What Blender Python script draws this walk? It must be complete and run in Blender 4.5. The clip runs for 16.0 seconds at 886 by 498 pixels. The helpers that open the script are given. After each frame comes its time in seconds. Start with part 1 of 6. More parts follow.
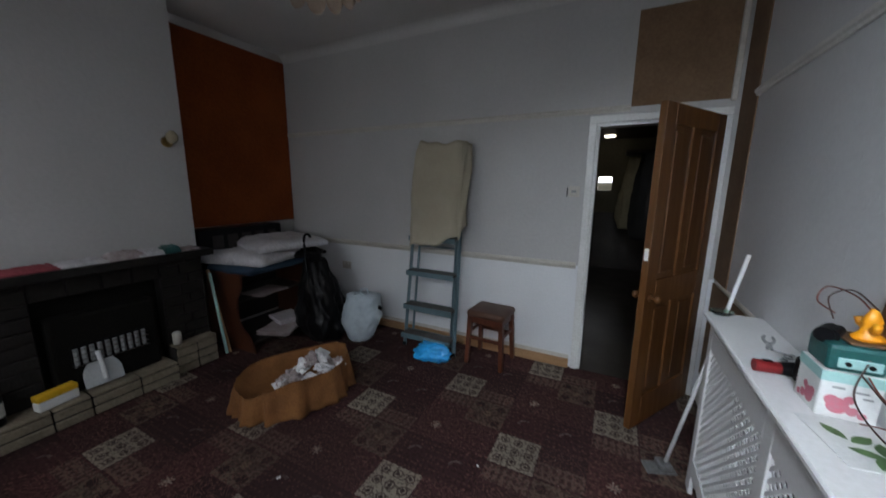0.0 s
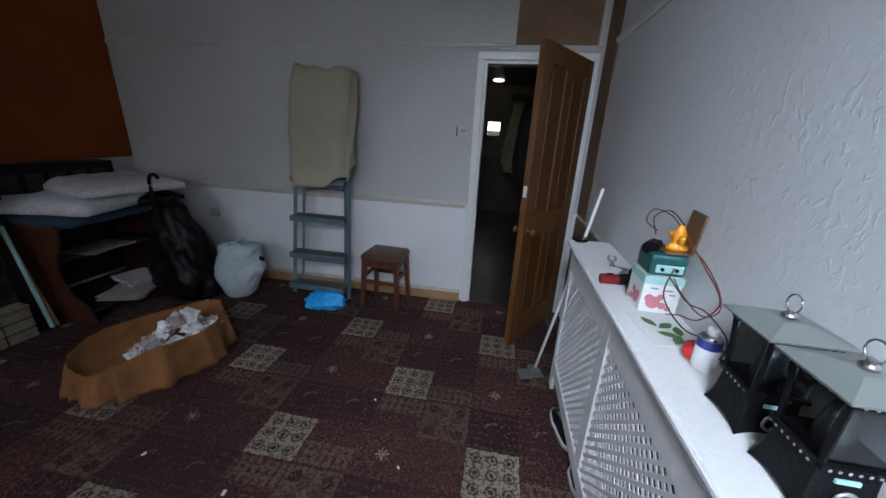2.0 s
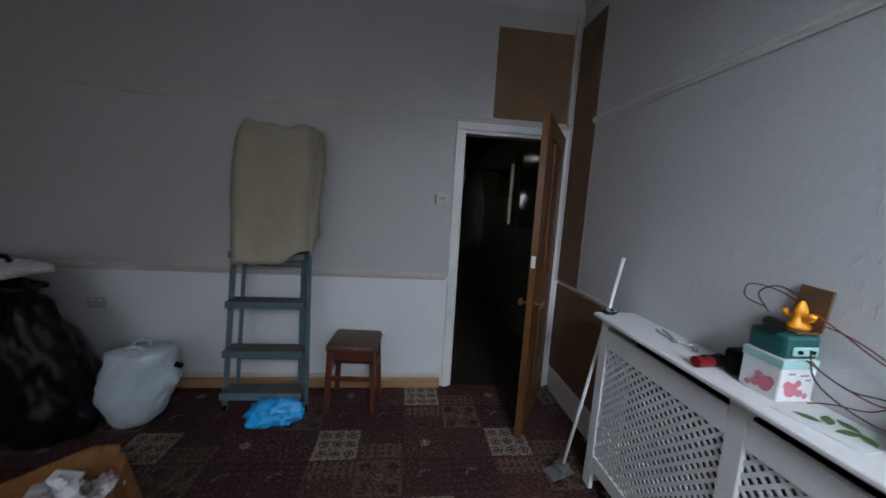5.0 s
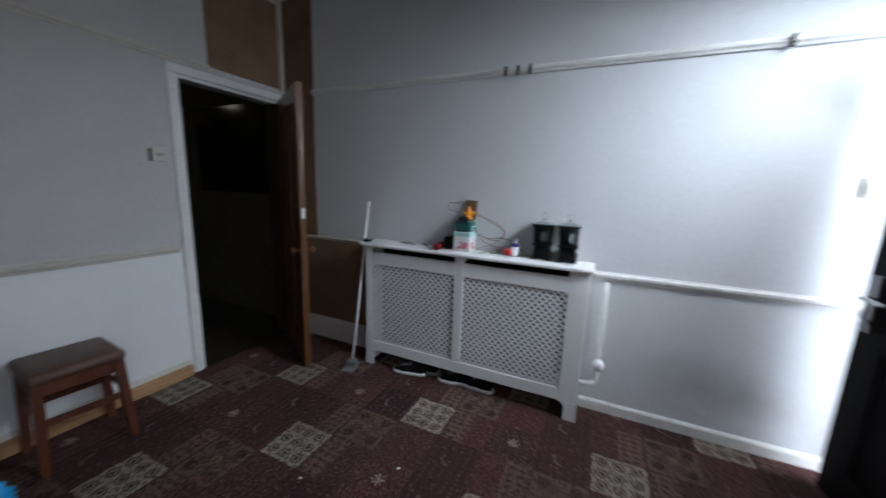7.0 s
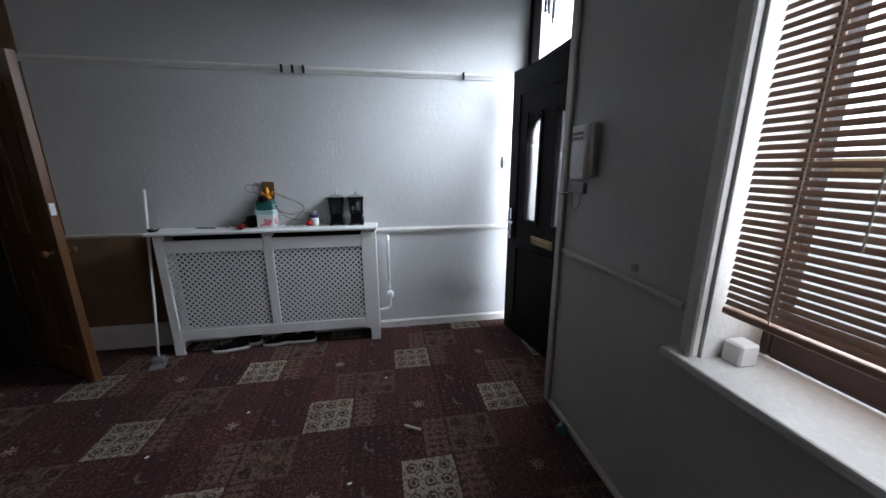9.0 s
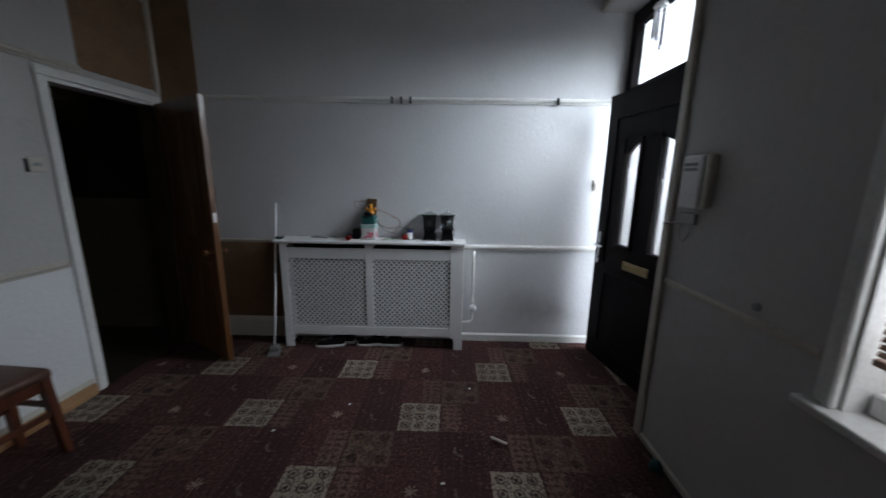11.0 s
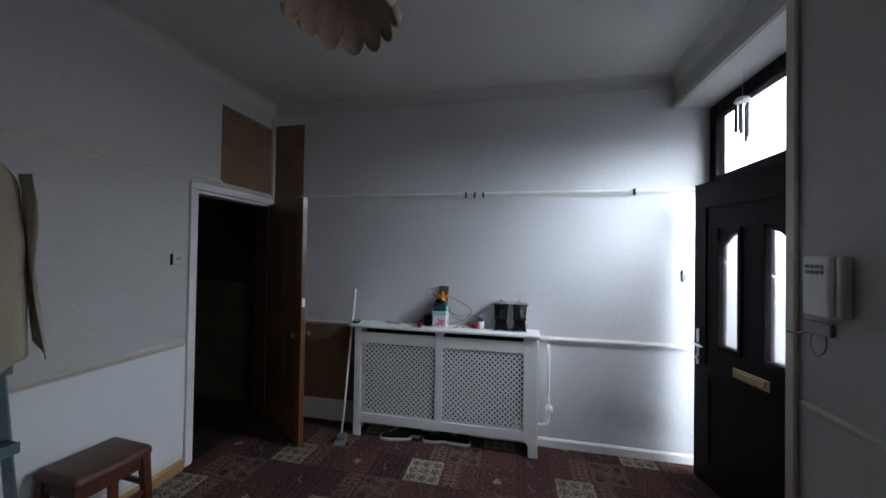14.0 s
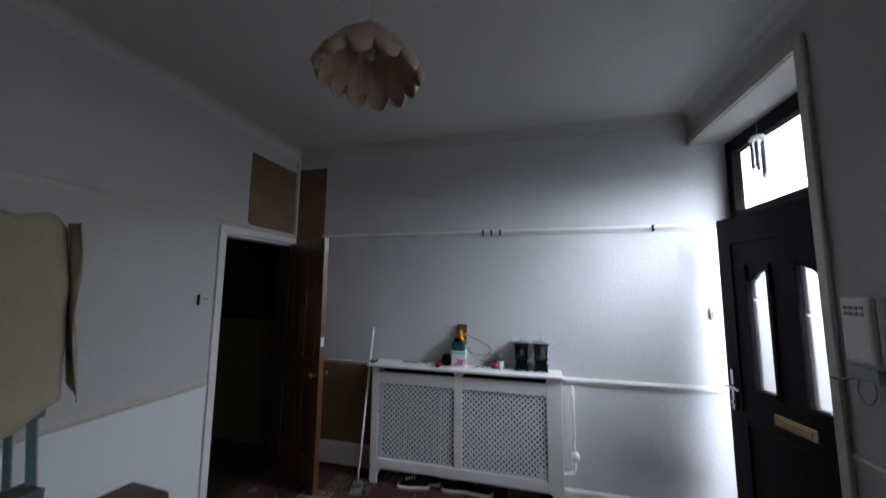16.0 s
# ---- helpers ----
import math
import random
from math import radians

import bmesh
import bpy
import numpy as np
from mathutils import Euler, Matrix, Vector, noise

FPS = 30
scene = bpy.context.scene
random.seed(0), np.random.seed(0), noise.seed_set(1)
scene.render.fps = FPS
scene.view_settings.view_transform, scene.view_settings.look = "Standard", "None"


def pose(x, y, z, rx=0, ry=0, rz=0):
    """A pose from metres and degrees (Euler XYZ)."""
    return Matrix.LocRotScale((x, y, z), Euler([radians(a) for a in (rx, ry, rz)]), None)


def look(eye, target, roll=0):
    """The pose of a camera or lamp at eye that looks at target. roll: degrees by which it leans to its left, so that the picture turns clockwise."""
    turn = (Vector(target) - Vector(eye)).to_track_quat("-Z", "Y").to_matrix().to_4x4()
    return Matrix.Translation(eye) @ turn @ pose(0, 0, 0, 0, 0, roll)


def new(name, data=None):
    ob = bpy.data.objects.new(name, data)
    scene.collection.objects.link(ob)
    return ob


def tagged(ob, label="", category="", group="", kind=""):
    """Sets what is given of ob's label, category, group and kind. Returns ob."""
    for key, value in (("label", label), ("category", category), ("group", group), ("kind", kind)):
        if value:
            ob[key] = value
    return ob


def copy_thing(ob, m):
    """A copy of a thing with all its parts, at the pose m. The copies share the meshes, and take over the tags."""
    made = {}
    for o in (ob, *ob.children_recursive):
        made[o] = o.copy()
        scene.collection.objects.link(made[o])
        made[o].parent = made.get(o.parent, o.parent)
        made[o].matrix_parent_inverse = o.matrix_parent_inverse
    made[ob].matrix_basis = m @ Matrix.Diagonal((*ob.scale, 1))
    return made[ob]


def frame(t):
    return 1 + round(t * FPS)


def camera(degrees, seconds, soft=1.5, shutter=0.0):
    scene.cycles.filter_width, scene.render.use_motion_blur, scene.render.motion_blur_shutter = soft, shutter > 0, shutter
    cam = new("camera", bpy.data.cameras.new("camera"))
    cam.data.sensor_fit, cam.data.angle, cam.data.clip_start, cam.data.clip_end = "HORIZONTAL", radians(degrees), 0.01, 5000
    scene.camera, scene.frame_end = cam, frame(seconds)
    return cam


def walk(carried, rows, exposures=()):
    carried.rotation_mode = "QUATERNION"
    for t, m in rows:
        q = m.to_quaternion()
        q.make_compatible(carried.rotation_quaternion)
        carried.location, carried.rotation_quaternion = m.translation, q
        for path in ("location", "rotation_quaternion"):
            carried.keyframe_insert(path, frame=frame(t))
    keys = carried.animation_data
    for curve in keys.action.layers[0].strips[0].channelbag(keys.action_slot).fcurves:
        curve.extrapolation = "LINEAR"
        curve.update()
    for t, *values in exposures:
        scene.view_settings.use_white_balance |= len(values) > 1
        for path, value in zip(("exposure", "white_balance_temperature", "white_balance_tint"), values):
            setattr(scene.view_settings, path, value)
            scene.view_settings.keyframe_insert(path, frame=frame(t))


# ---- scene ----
cam = camera(104.7, 16.0, soft=1.5, shutter=0.5)
PATH = [
    (0, (-0.648, -2.893, 1.513), (-1.532, -1.137, 1.148), 0.5),
    (0.5, (-0.657, -2.86, 1.476), (-1.391, -1.087, 0.911), 1.8),
    (1, (-0.646, -2.846, 1.446), (-1.148, -1.021, 0.801), 3.7),
    (1.5, (-0.626, -2.837, 1.449), (-0.982, -0.98, 0.797), 3.1),
    (2, (-0.616, -2.832, 1.454), (-0.917, -0.963, 0.811), 2.9),
    (2.5, (-0.601, -2.825, 1.489), (-0.863, -0.888, 1.066), 2.6),
    (3, (-0.594, -2.832, 1.52), (-0.859, -0.864, 1.28), 2.1),
    (3.5, (-0.602, -2.834, 1.528), (-0.863, -0.862, 1.323), 1.7),
    (3.7, (-0.625, -2.84, 1.517), (-0.879, -0.874, 1.26), 2.6),
    (6, (-1.73, -2.336, 1.423), (-0.744, -0.619, 1.136), 1.4),
    (6.5, (-1.908, -2.457, 1.404), (-0.476, -1.128, 0.981), 3.0),
    (7, (-2.178, -2.473, 1.336), (-0.386, -1.658, 0.983), 2.0),
    (7.5, (-2.354, -2.481, 1.428), (-0.413, -2.278, 0.99), 0.8),
    (8, (-2.594, -2.527, 1.36), (-0.665, -2.784, 0.895), 2.1),
    (8.2, (-2.65, -2.559, 1.328), (-0.728, -2.842, 0.854), 0.5),
    (10.3, (-2.88, -2.395, 1.457), (-0.971, -2.765, 0.988), 0.4),
    (10.5, (-2.875, -2.37, 1.443), (-0.948, -2.653, 0.987), 0.5),
    (11, (-2.893, -2.336, 1.43), (-0.933, -2.303, 1.029), 0.9),
    (11.5, (-2.903, -2.278, 1.433), (-0.974, -1.979, 0.998), 0.9),
    (12, (-2.914, -2.27, 1.425), (-1.001, -1.887, 0.986), 1.0),
    (12.5, (-2.918, -2.268, 1.422), (-1.005, -1.86, 1.004), 1.3),
    (13, (-2.903, -2.268, 1.486), (-0.955, -1.849, 1.313), 0.8),
    (13.5, (-2.896, -2.273, 1.528), (-0.936, -1.88, 1.498), 1.0),
    (14, (-2.894, -2.269, 1.539), (-0.936, -1.863, 1.565), 0.9),
    (14.5, (-2.906, -2.27, 1.589), (-0.966, -1.831, 1.795), 1.2),
    (15, (-2.929, -2.238, 1.609), (-1.017, -1.798, 1.999), 0.7),
    (15.5, (-2.935, -2.249, 1.606), (-1.029, -1.792, 2.007), 0.6),
    (16, (-2.923, -2.247, 1.577), (-0.996, -1.76, 1.795), 0.5),
]
walk(cam, [(t, look(eye, target, roll)) for t, eye, target, roll in PATH],
     exposures=[(0.0, 0.82, 6900, 14), (1.5, 0.9, 6600, 14), (2.5, 0.95, 6400, 15), (3.7, 0.95, 6400, 15), (6.0, 0.6, 6850, 15), (7.0, 0.82, 6650, 14), (8.2, 0.8, 6750, 15), (10.5, 0.1, 6950, 14), (12.5, 0.6, 6650, 14), (16.0, 0.6, 6700, 17)])

# ---- light ----
world = bpy.data.worlds.new("overcast_sky")
scene.world = world
world.use_nodes = True
wn = world.node_tree.nodes
sky = wn.new("ShaderNodeTexSky")
sky.sky_type, sky.sun_disc = "NISHITA", False
sky.sun_elevation, sky.sun_rotation = radians(38), radians(200)
sky.air_density, sky.dust_density = 1.2, 4.0
wn["Background"].inputs["Strength"].default_value = 0.15
world.node_tree.links.new(sky.outputs["Color"], wn["Background"].inputs["Color"])
sun_data = bpy.data.lights.new("sun", "SUN")
sun_data.energy, sun_data.angle, sun_data.color = 0.8, radians(30), (0.84, 0.92, 1.0)
sun = new("sun", sun_data)
sun.matrix_world = look((-5.6, -11.5, 11.3), (-1.0, -3.5, 3.0))


def sky_lamp(name, x, y, z, w, h, watts, dip, cone, turn=0, tint=(0.79, 0.885, 1.0)):
    """Daylight standing in an opening of the front wall, leaning down into the room by dip degrees and aside by turn."""
    d = bpy.data.lights.new(name, "AREA")
    d.shape, d.size, d.size_y, d.energy, d.color = "RECTANGLE", w, h, watts, tint
    d.spread = radians(cone)
    o = new(name, d)
    o.matrix_world = look((x, y, z), (x + math.cos(radians(dip)) * math.sin(radians(turn)), y + math.cos(radians(dip)) * math.cos(radians(turn)), z - math.sin(radians(dip))))
    return o


sky_lamp("window_daylight", -2.73, -3.655, 1.70, 1.36, 1.42, 11.5, 0, 180)
sky_lamp("door_daylight", -0.55, -3.95, 1.10, 1.05, 1.9, 9.0, 40, 132)
sky_lamp("door_gap_daylight", -0.22, -3.80, 1.05, 0.2, 2.0, 6.0, 15, 140, 28, (0.72, 0.86, 1.0))
sky_lamp("transom_daylight", -0.68, -3.80, 2.36, 0.64, 0.40, 12.0, 46, 98, 19, (0.72, 0.86, 1.0))

# white overcast sky far beyond the street
M_overcast = bpy.data.materials.new("overcast_glow")
M_overcast.use_nodes = True
ob_ = M_overcast.node_tree.nodes["Principled BSDF"]
ob_.inputs["Base Color"].default_value = (0.8, 0.82, 0.85, 1)
ob_.inputs["Emission Color"].default_value = (0.79, 0.885, 1.0, 1)
ob_.inputs["Emission Strength"].default_value = 1.5
sky_me = bpy.data.meshes.new("backdrop")
arc = [math.radians(10 * k) for k in range(37)]
ring = [(130 * math.cos(a), 130 * math.sin(a)) for a in arc]
sky_me.from_pydata([(x, y, 3) for x, y in ring] + [(0.75 * x, 0.75 * y, 150) for x, y in ring], [], [(k, k + 1, k + 38, k + 37) for k in range(36)])
sky_me.materials.append(M_overcast)
tagged(new("backdrop", sky_me), "white overcast sky above the street", "sky", kind="structure")


# ---- helpers of this scene ----
def part(name, bm, material, parent=None, label="", smooth=False):
    me = bpy.data.meshes.new(name)
    bm.normal_update()
    bm.to_mesh(me)
    bm.free()
    if smooth:
        for p in me.polygons:
            p.use_smooth = True
    me.materials.append(material)
    ob = new(name, me)
    if parent is not None:
        ob.parent = parent
    if label:
        ob["label"] = label
    return ob


def thing(name, label, category, at=(0, 0, 0), rz=0, group="", kind=""):
    e = new(name)
    e.empty_display_size = 0.05
    e.matrix_world = pose(*at, 0, 0, rz)
    return tagged(e, label, category, group, kind)


def box(bm, x0, x1, y0, y1, z0, z1, bevel=0.0, seg=1, m=None):
    r = bmesh.ops.create_cube(bm, size=1)
    vs = r["verts"]
    t = Matrix.Translation(((x0 + x1) / 2, (y0 + y1) / 2, (z0 + z1) / 2)) @ Matrix.Diagonal((abs(x1 - x0), abs(y1 - y0), abs(z1 - z0), 1))
    bmesh.ops.transform(bm, matrix=t, verts=vs)
    if bevel:
        es = list({e for v in vs for e in v.link_edges})
        g = bmesh.ops.bevel(bm, geom=es, offset=bevel, segments=seg, affect="EDGES", profile=0.5)
        vs = list({v for f in g["faces"] for v in f.verts} | {v for v in vs if v.is_valid})
    if m is not None:
        bmesh.ops.transform(bm, matrix=m, verts=vs)
    return vs


def cyl(bm, a, b, r0, r1=None, n=16, caps=True):
    a, b = Vector(a), Vector(b)
    r1 = r0 if r1 is None else r1
    d = b - a
    g = bmesh.ops.create_cone(bm, cap_ends=caps, segments=n, radius1=r0, radius2=r1, depth=d.length)
    m = Matrix.Translation((a + b) / 2) @ d.to_track_quat("Z", "Y").to_matrix().to_4x4()
    bmesh.ops.transform(bm, matrix=m, verts=g["verts"])
    return g["verts"]


def lathe(bm, profile, n=24, at=(0, 0, 0), squash=1.0):
    rings = []
    for r, z in profile:
        rings.append([bm.verts.new((at[0] + r * math.cos(2 * math.pi * k / n), at[1] + squash * r * math.sin(2 * math.pi * k / n), at[2] + z)) for k in range(n)])
    for a, b in zip(rings, rings[1:]):
        for k in range(n):
            bm.faces.new((a[k], a[(k + 1) % n], b[(k + 1) % n], b[k]))
    if profile[0][0] > 1e-4:
        bm.faces.new(rings[0][::-1])
    if profile[-1][0] > 1e-4:
        bm.faces.new(rings[-1])
    return rings


def tube(bm, pts, r, n=8):
    pts = [Vector(p) for p in pts]
    rings = []
    for i, p in enumerate(pts):
        d = (pts[min(i + 1, len(pts) - 1)] - pts[max(i - 1, 0)]).normalized()
        q = d.to_track_quat("Z", "Y")
        rings.append([bm.verts.new(p + q @ Vector((r * math.cos(2 * math.pi * k / n), r * math.sin(2 * math.pi * k / n), 0))) for k in range(n)])
    for a, b in zip(rings, rings[1:]):
        for k in range(n):
            bm.faces.new((a[k], a[(k + 1) % n], b[(k + 1) % n], b[k]))
    bm.faces.new(rings[0][::-1])
    bm.faces.new(rings[-1])


def smooth_line(pts, n=6):
    """A Catmull-Rom line through the given points."""
    p = [Vector(q) for q in pts]
    p = [2 * p[0] - p[1]] + p + [2 * p[-1] - p[-2]]
    out = []
    for i in range(1, len(p) - 2):
        for k in range(n):
            t = k / n
            out.append(0.5 * (2 * p[i] + (p[i + 1] - p[i - 1]) * t + (2 * p[i - 1] - 5 * p[i] + 4 * p[i + 1] - p[i + 2]) * t * t + (3 * p[i] - p[i - 1] - 3 * p[i + 1] + p[i + 2]) * t ** 3))
    return out + [p[-2]]


def extrude_profile(bm, pts, axis, a, b):
    """A closed outline swept from a to b along axis ('x' or 'y'); pts are (across, z)."""
    def v(c, d, z):
        return bm.verts.new((c, d, z) if axis == "x" else (d, c, z))
    A = [v(a, d, z) for d, z in pts]
    B = [v(b, d, z) for d, z in pts]
    n = len(pts)
    for k in range(n):
        bm.faces.new((A[k], A[(k + 1) % n], B[(k + 1) % n], B[k]))
    bm.faces.new(A[::-1])
    bm.faces.new(B)
    bmesh.ops.recalc_face_normals(bm, faces=bm.faces)


# ---- materials ----
def mat(name, c1, c2=None, rough=0.6, scale=6.0, fine=90.0, bump=0.15, metal=0.0, spread=0.5, coat=0.0, bump_scale=None, stretch=(1, 1, 1), rough_var=0.12, ior=1.5):
    """A surface with a broad stain and a fine grain between two colours, with relief from the grain."""
    m = bpy.data.materials.new(name)
    m.use_nodes = True
    nt = m.node_tree
    n, l = nt.nodes, nt.links
    b = n["Principled BSDF"]
    c2 = c2 or tuple(x * 0.8 for x in c1)
    tc = n.new("ShaderNodeTexCoord")
    mp = n.new("ShaderNodeMapping")
    mp.inputs["Scale"].default_value = stretch
    l.new(tc.outputs["Object"], mp.inputs["Vector"])
    a = n.new("ShaderNodeTexNoise")
    a.inputs["Scale"].default_value, a.inputs["Detail"].default_value = scale, 6
    f = n.new("ShaderNodeTexNoise")
    f.inputs["Scale"].default_value, f.inputs["Detail"].default_value = fine, 5
    for t in (a, f):
        l.new(mp.outputs["Vector"], t.inputs["Vector"])
    add = n.new("ShaderNodeMath")
    add.operation = "ADD"
    l.new(a.outputs["Fac"], add.inputs[0])
    l.new(f.outputs["Fac"], add.inputs[1])
    mr = n.new("ShaderNodeMapRange")
    mr.inputs["From Min"].default_value, mr.inputs["From Max"].default_value = 1 - spread / 2, 1 + spread / 2
    l.new(add.outputs[0], mr.inputs["Value"])
    mix = n.new("ShaderNodeMix")
    mix.data_type = "RGBA"
    mix.inputs["A"].default_value, mix.inputs["B"].default_value = (*c1, 1), (*c2, 1)
    l.new(mr.outputs["Result"], mix.inputs["Factor"])
    l.new(mix.outputs["Result"], b.inputs["Base Color"])
    rr = n.new("ShaderNodeMapRange")
    rr.inputs["To Min"].default_value, rr.inputs["To Max"].default_value = max(0.02, rough - rough_var), min(1, rough + rough_var)
    l.new(a.outputs["Fac"], rr.inputs["Value"])
    l.new(rr.outputs["Result"], b.inputs["Roughness"])
    b.inputs["Metallic"].default_value, b.inputs["Coat Weight"].default_value, b.inputs["IOR"].default_value = metal, coat, ior
    if bump:
        bp = n.new("ShaderNodeBump")
        bp.inputs["Strength"].default_value, bp.inputs["Distance"].default_value = bump, 0.01
        src = f
        if bump_scale:
            src = n.new("ShaderNodeTexNoise")
            src.inputs["Scale"].default_value, src.inputs["Detail"].default_value = bump_scale, 4
            l.new(mp.outputs["Vector"], src.inputs["Vector"])
        l.new(src.outputs["Fac"], bp.inputs["Height"])
        l.new(bp.outputs["Normal"], b.inputs["Normal"])
    return m


def glass_mat(name, tint=(0.95, 0.98, 0.97), rough=0.0):
    m = bpy.data.materials.new(name)
    m.use_nodes = True
    b = m.node_tree.nodes["Principled BSDF"]
    b.inputs["Base Color"].default_value = (*tint, 1)
    b.inputs["Transmission Weight"].default_value, b.inputs["Roughness"].default_value, b.inputs["IOR"].default_value = 1.0, rough, 1.45
    return m


def wood_mat(name, c1, c2, rough=0.45, along="z", coat=0.15):
    st = {"x": (1.2, 18, 18), "y": (18, 1.2, 18), "z": (18, 18, 1.2)}[along]
    return mat(name, c1, c2, rough, scale=1.6, fine=9, bump=0.06, spread=0.5, coat=coat, stretch=st)


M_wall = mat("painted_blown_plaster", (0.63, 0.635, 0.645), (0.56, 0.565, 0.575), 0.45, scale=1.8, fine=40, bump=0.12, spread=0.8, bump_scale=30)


def add_drips(m, scale, stretch, cut, depth):
    """Raised runs and blobs of the blown plaster, strewn unevenly."""
    n, l = m.node_tree.nodes, m.node_tree.links
    tc, mp = n.new("ShaderNodeTexCoord"), n.new("ShaderNodeMapping")
    mp.inputs["Scale"].default_value = stretch
    l.new(tc.outputs["Object"], mp.inputs["Vector"])
    a, big = n.new("ShaderNodeTexNoise"), n.new("ShaderNodeTexNoise")
    a.inputs["Scale"].default_value, a.inputs["Detail"].default_value, a.inputs["Distortion"].default_value = scale, 3, 0.8
    big.inputs["Scale"].default_value = 3.0
    l.new(mp.outputs["Vector"], a.inputs["Vector"])
    l.new(tc.outputs["Object"], big.inputs["Vector"])
    add = n.new("ShaderNodeMath")
    add.operation = "MULTIPLY_ADD"
    l.new(big.outputs["Fac"], add.inputs[0])
    add.inputs[1].default_value = 0.35
    l.new(a.outputs["Fac"], add.inputs[2])
    mr = n.new("ShaderNodeMapRange")
    mr.interpolation_type = "SMOOTHSTEP"
    mr.inputs["From Min"].default_value, mr.inputs["From Max"].default_value = cut, cut + 0.09
    l.new(add.outputs[0], mr.inputs["Value"])
    bp = n.new("ShaderNodeBump")
    bp.inputs["Strength"].default_value, bp.inputs["Distance"].default_value = 0.8, depth
    l.new(mr.outputs["Result"], bp.inputs["Height"])
    old = n["Principled BSDF"].inputs["Normal"].links[0].from_socket
    l.new(old, bp.inputs["Normal"])
    l.new(bp.outputs["Normal"], n["Principled BSDF"].inputs["Normal"])


add_drips(M_wall, 46, (1, 1, 0.55), 0.77, 0.0007)
def add_shade_patches(m, spots, colour, strength):
    """Grey shade painted into the colour, in patches with ragged edges, each at a place on the wall: (x, y, z, half
    width, half height).
    """
    n, l = m.node_tree.nodes, m.node_tree.links
    b = n["Principled BSDF"]
    tc, ns = n.new("ShaderNodeTexCoord"), n.new("ShaderNodeTexNoise")
    ns.inputs["Scale"].default_value, ns.inputs["Detail"].default_value = 9, 6
    l.new(tc.outputs["Object"], ns.inputs["Vector"])
    for x, y, z, w, h in spots:
        mp = n.new("ShaderNodeMapping")
        mp.vector_type = "TEXTURE"
        mp.inputs["Location"].default_value, mp.inputs["Scale"].default_value = (x, y, z), (1, w, h)
        l.new(tc.outputs["Object"], mp.inputs["Vector"])
        ln = n.new("ShaderNodeVectorMath")
        ln.operation = "LENGTH"
        l.new(mp.outputs["Vector"], ln.inputs[0])
        sub = n.new("ShaderNodeMath")
        sub.operation = "MULTIPLY_ADD"
        l.new(ns.outputs["Fac"], sub.inputs[0])
        sub.inputs[1].default_value = -0.9
        l.new(ln.outputs["Value"], sub.inputs[2])
        mr = n.new("ShaderNodeMapRange")
        mr.interpolation_type = "SMOOTHSTEP"
        mr.inputs["From Min"].default_value, mr.inputs["From Max"].default_value = 0.65, -0.4
        mr.inputs["To Max"].default_value = strength
        l.new(sub.outputs[0], mr.inputs["Value"])
        mx = n.new("ShaderNodeMix")
        mx.data_type = "RGBA"
        l.new(mr.outputs["Result"], mx.inputs["Factor"])
        l.new(b.inputs["Base Color"].links[0].from_socket, mx.inputs["A"])
        mx.inputs["B"].default_value = (*colour, 1)
        l.new(mx.outputs["Result"], b.inputs["Base Color"])


# soft shadow low by the front door, put into the wall's colour
add_shade_patches(M_wall, ((0, -3.28, 0.27, 0.30, 0.13), (0, -3.10, 0.33, 0.35, 0.2)), (0.24, 0.225, 0.225), 0.34)
# even tone, darker than the right wall and the wall below the dado
M_wall_up = mat("grey_emulsion", (0.485, 0.474, 0.462), (0.425, 0.415, 0.404), 0.6, scale=1.8, fine=40, bump=0.2, spread=0.8, bump_scale=34)
M_wall_low = mat("painted_wall_gloss", (0.74, 0.75, 0.76), (0.66, 0.67, 0.68), 0.45, scale=2.2, fine=60, bump=0.25, spread=0.8, bump_scale=40)
M_coving = mat("coving_paint", (0.56, 0.55, 0.53), (0.5, 0.49, 0.47), 0.8, scale=1.2, fine=50, bump=0.12)
M_ceiling = mat("ceiling_paint", (0.64, 0.63, 0.61), (0.57, 0.56, 0.54), 0.8, scale=1.2, fine=50, bump=0.12)
# hall colours are lowered to carry the shade of the unlit hall
M_hall = mat("shaded_hall_paint", (0.13, 0.115, 0.07), (0.09, 0.08, 0.05), 0.7, scale=2, fine=30)
M_hall_dark = mat("hall_shade_brown", (0.05, 0.035, 0.025), (0.03, 0.02, 0.015), 0.5, scale=3, fine=30)
M_trim = mat("white_gloss_trim", (0.74, 0.74, 0.72), (0.62, 0.61, 0.58), 0.32, scale=4, fine=60, bump=0.08)
M_patch = mat("bare_brown_plaster", (0.21, 0.125, 0.07), (0.155, 0.092, 0.052), 0.9, scale=5, fine=60, bump=0.3)
M_panel = mat("red_brown_hardboard", (0.22, 0.05, 0.010), (0.15, 0.032, 0.007), 0.7, scale=2.5, fine=45, bump=0.1, ior=1.25)
M_oak = wood_mat("varnished_pine", (0.15, 0.06, 0.016), (0.085, 0.032, 0.009), 0.4)
M_darkwood = wood_mat("dark_stained_upvc", (0.010, 0.0065, 0.0085), (0.007, 0.005, 0.006), 0.6, coat=0.0)
M_darkwood.node_tree.nodes["Principled BSDF"].inputs["IOR"].default_value = 1.2
M_white = mat("white_painted_mdf", (0.78, 0.78, 0.78), (0.7, 0.7, 0.69), 0.38, scale=3, fine=70, bump=0.05)
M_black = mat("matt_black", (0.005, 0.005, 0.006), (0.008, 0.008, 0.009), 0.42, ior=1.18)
M_void = mat("dark_recess", (0.009, 0.008, 0.007), (0.006, 0.006, 0.005), 0.9, ior=1.2)
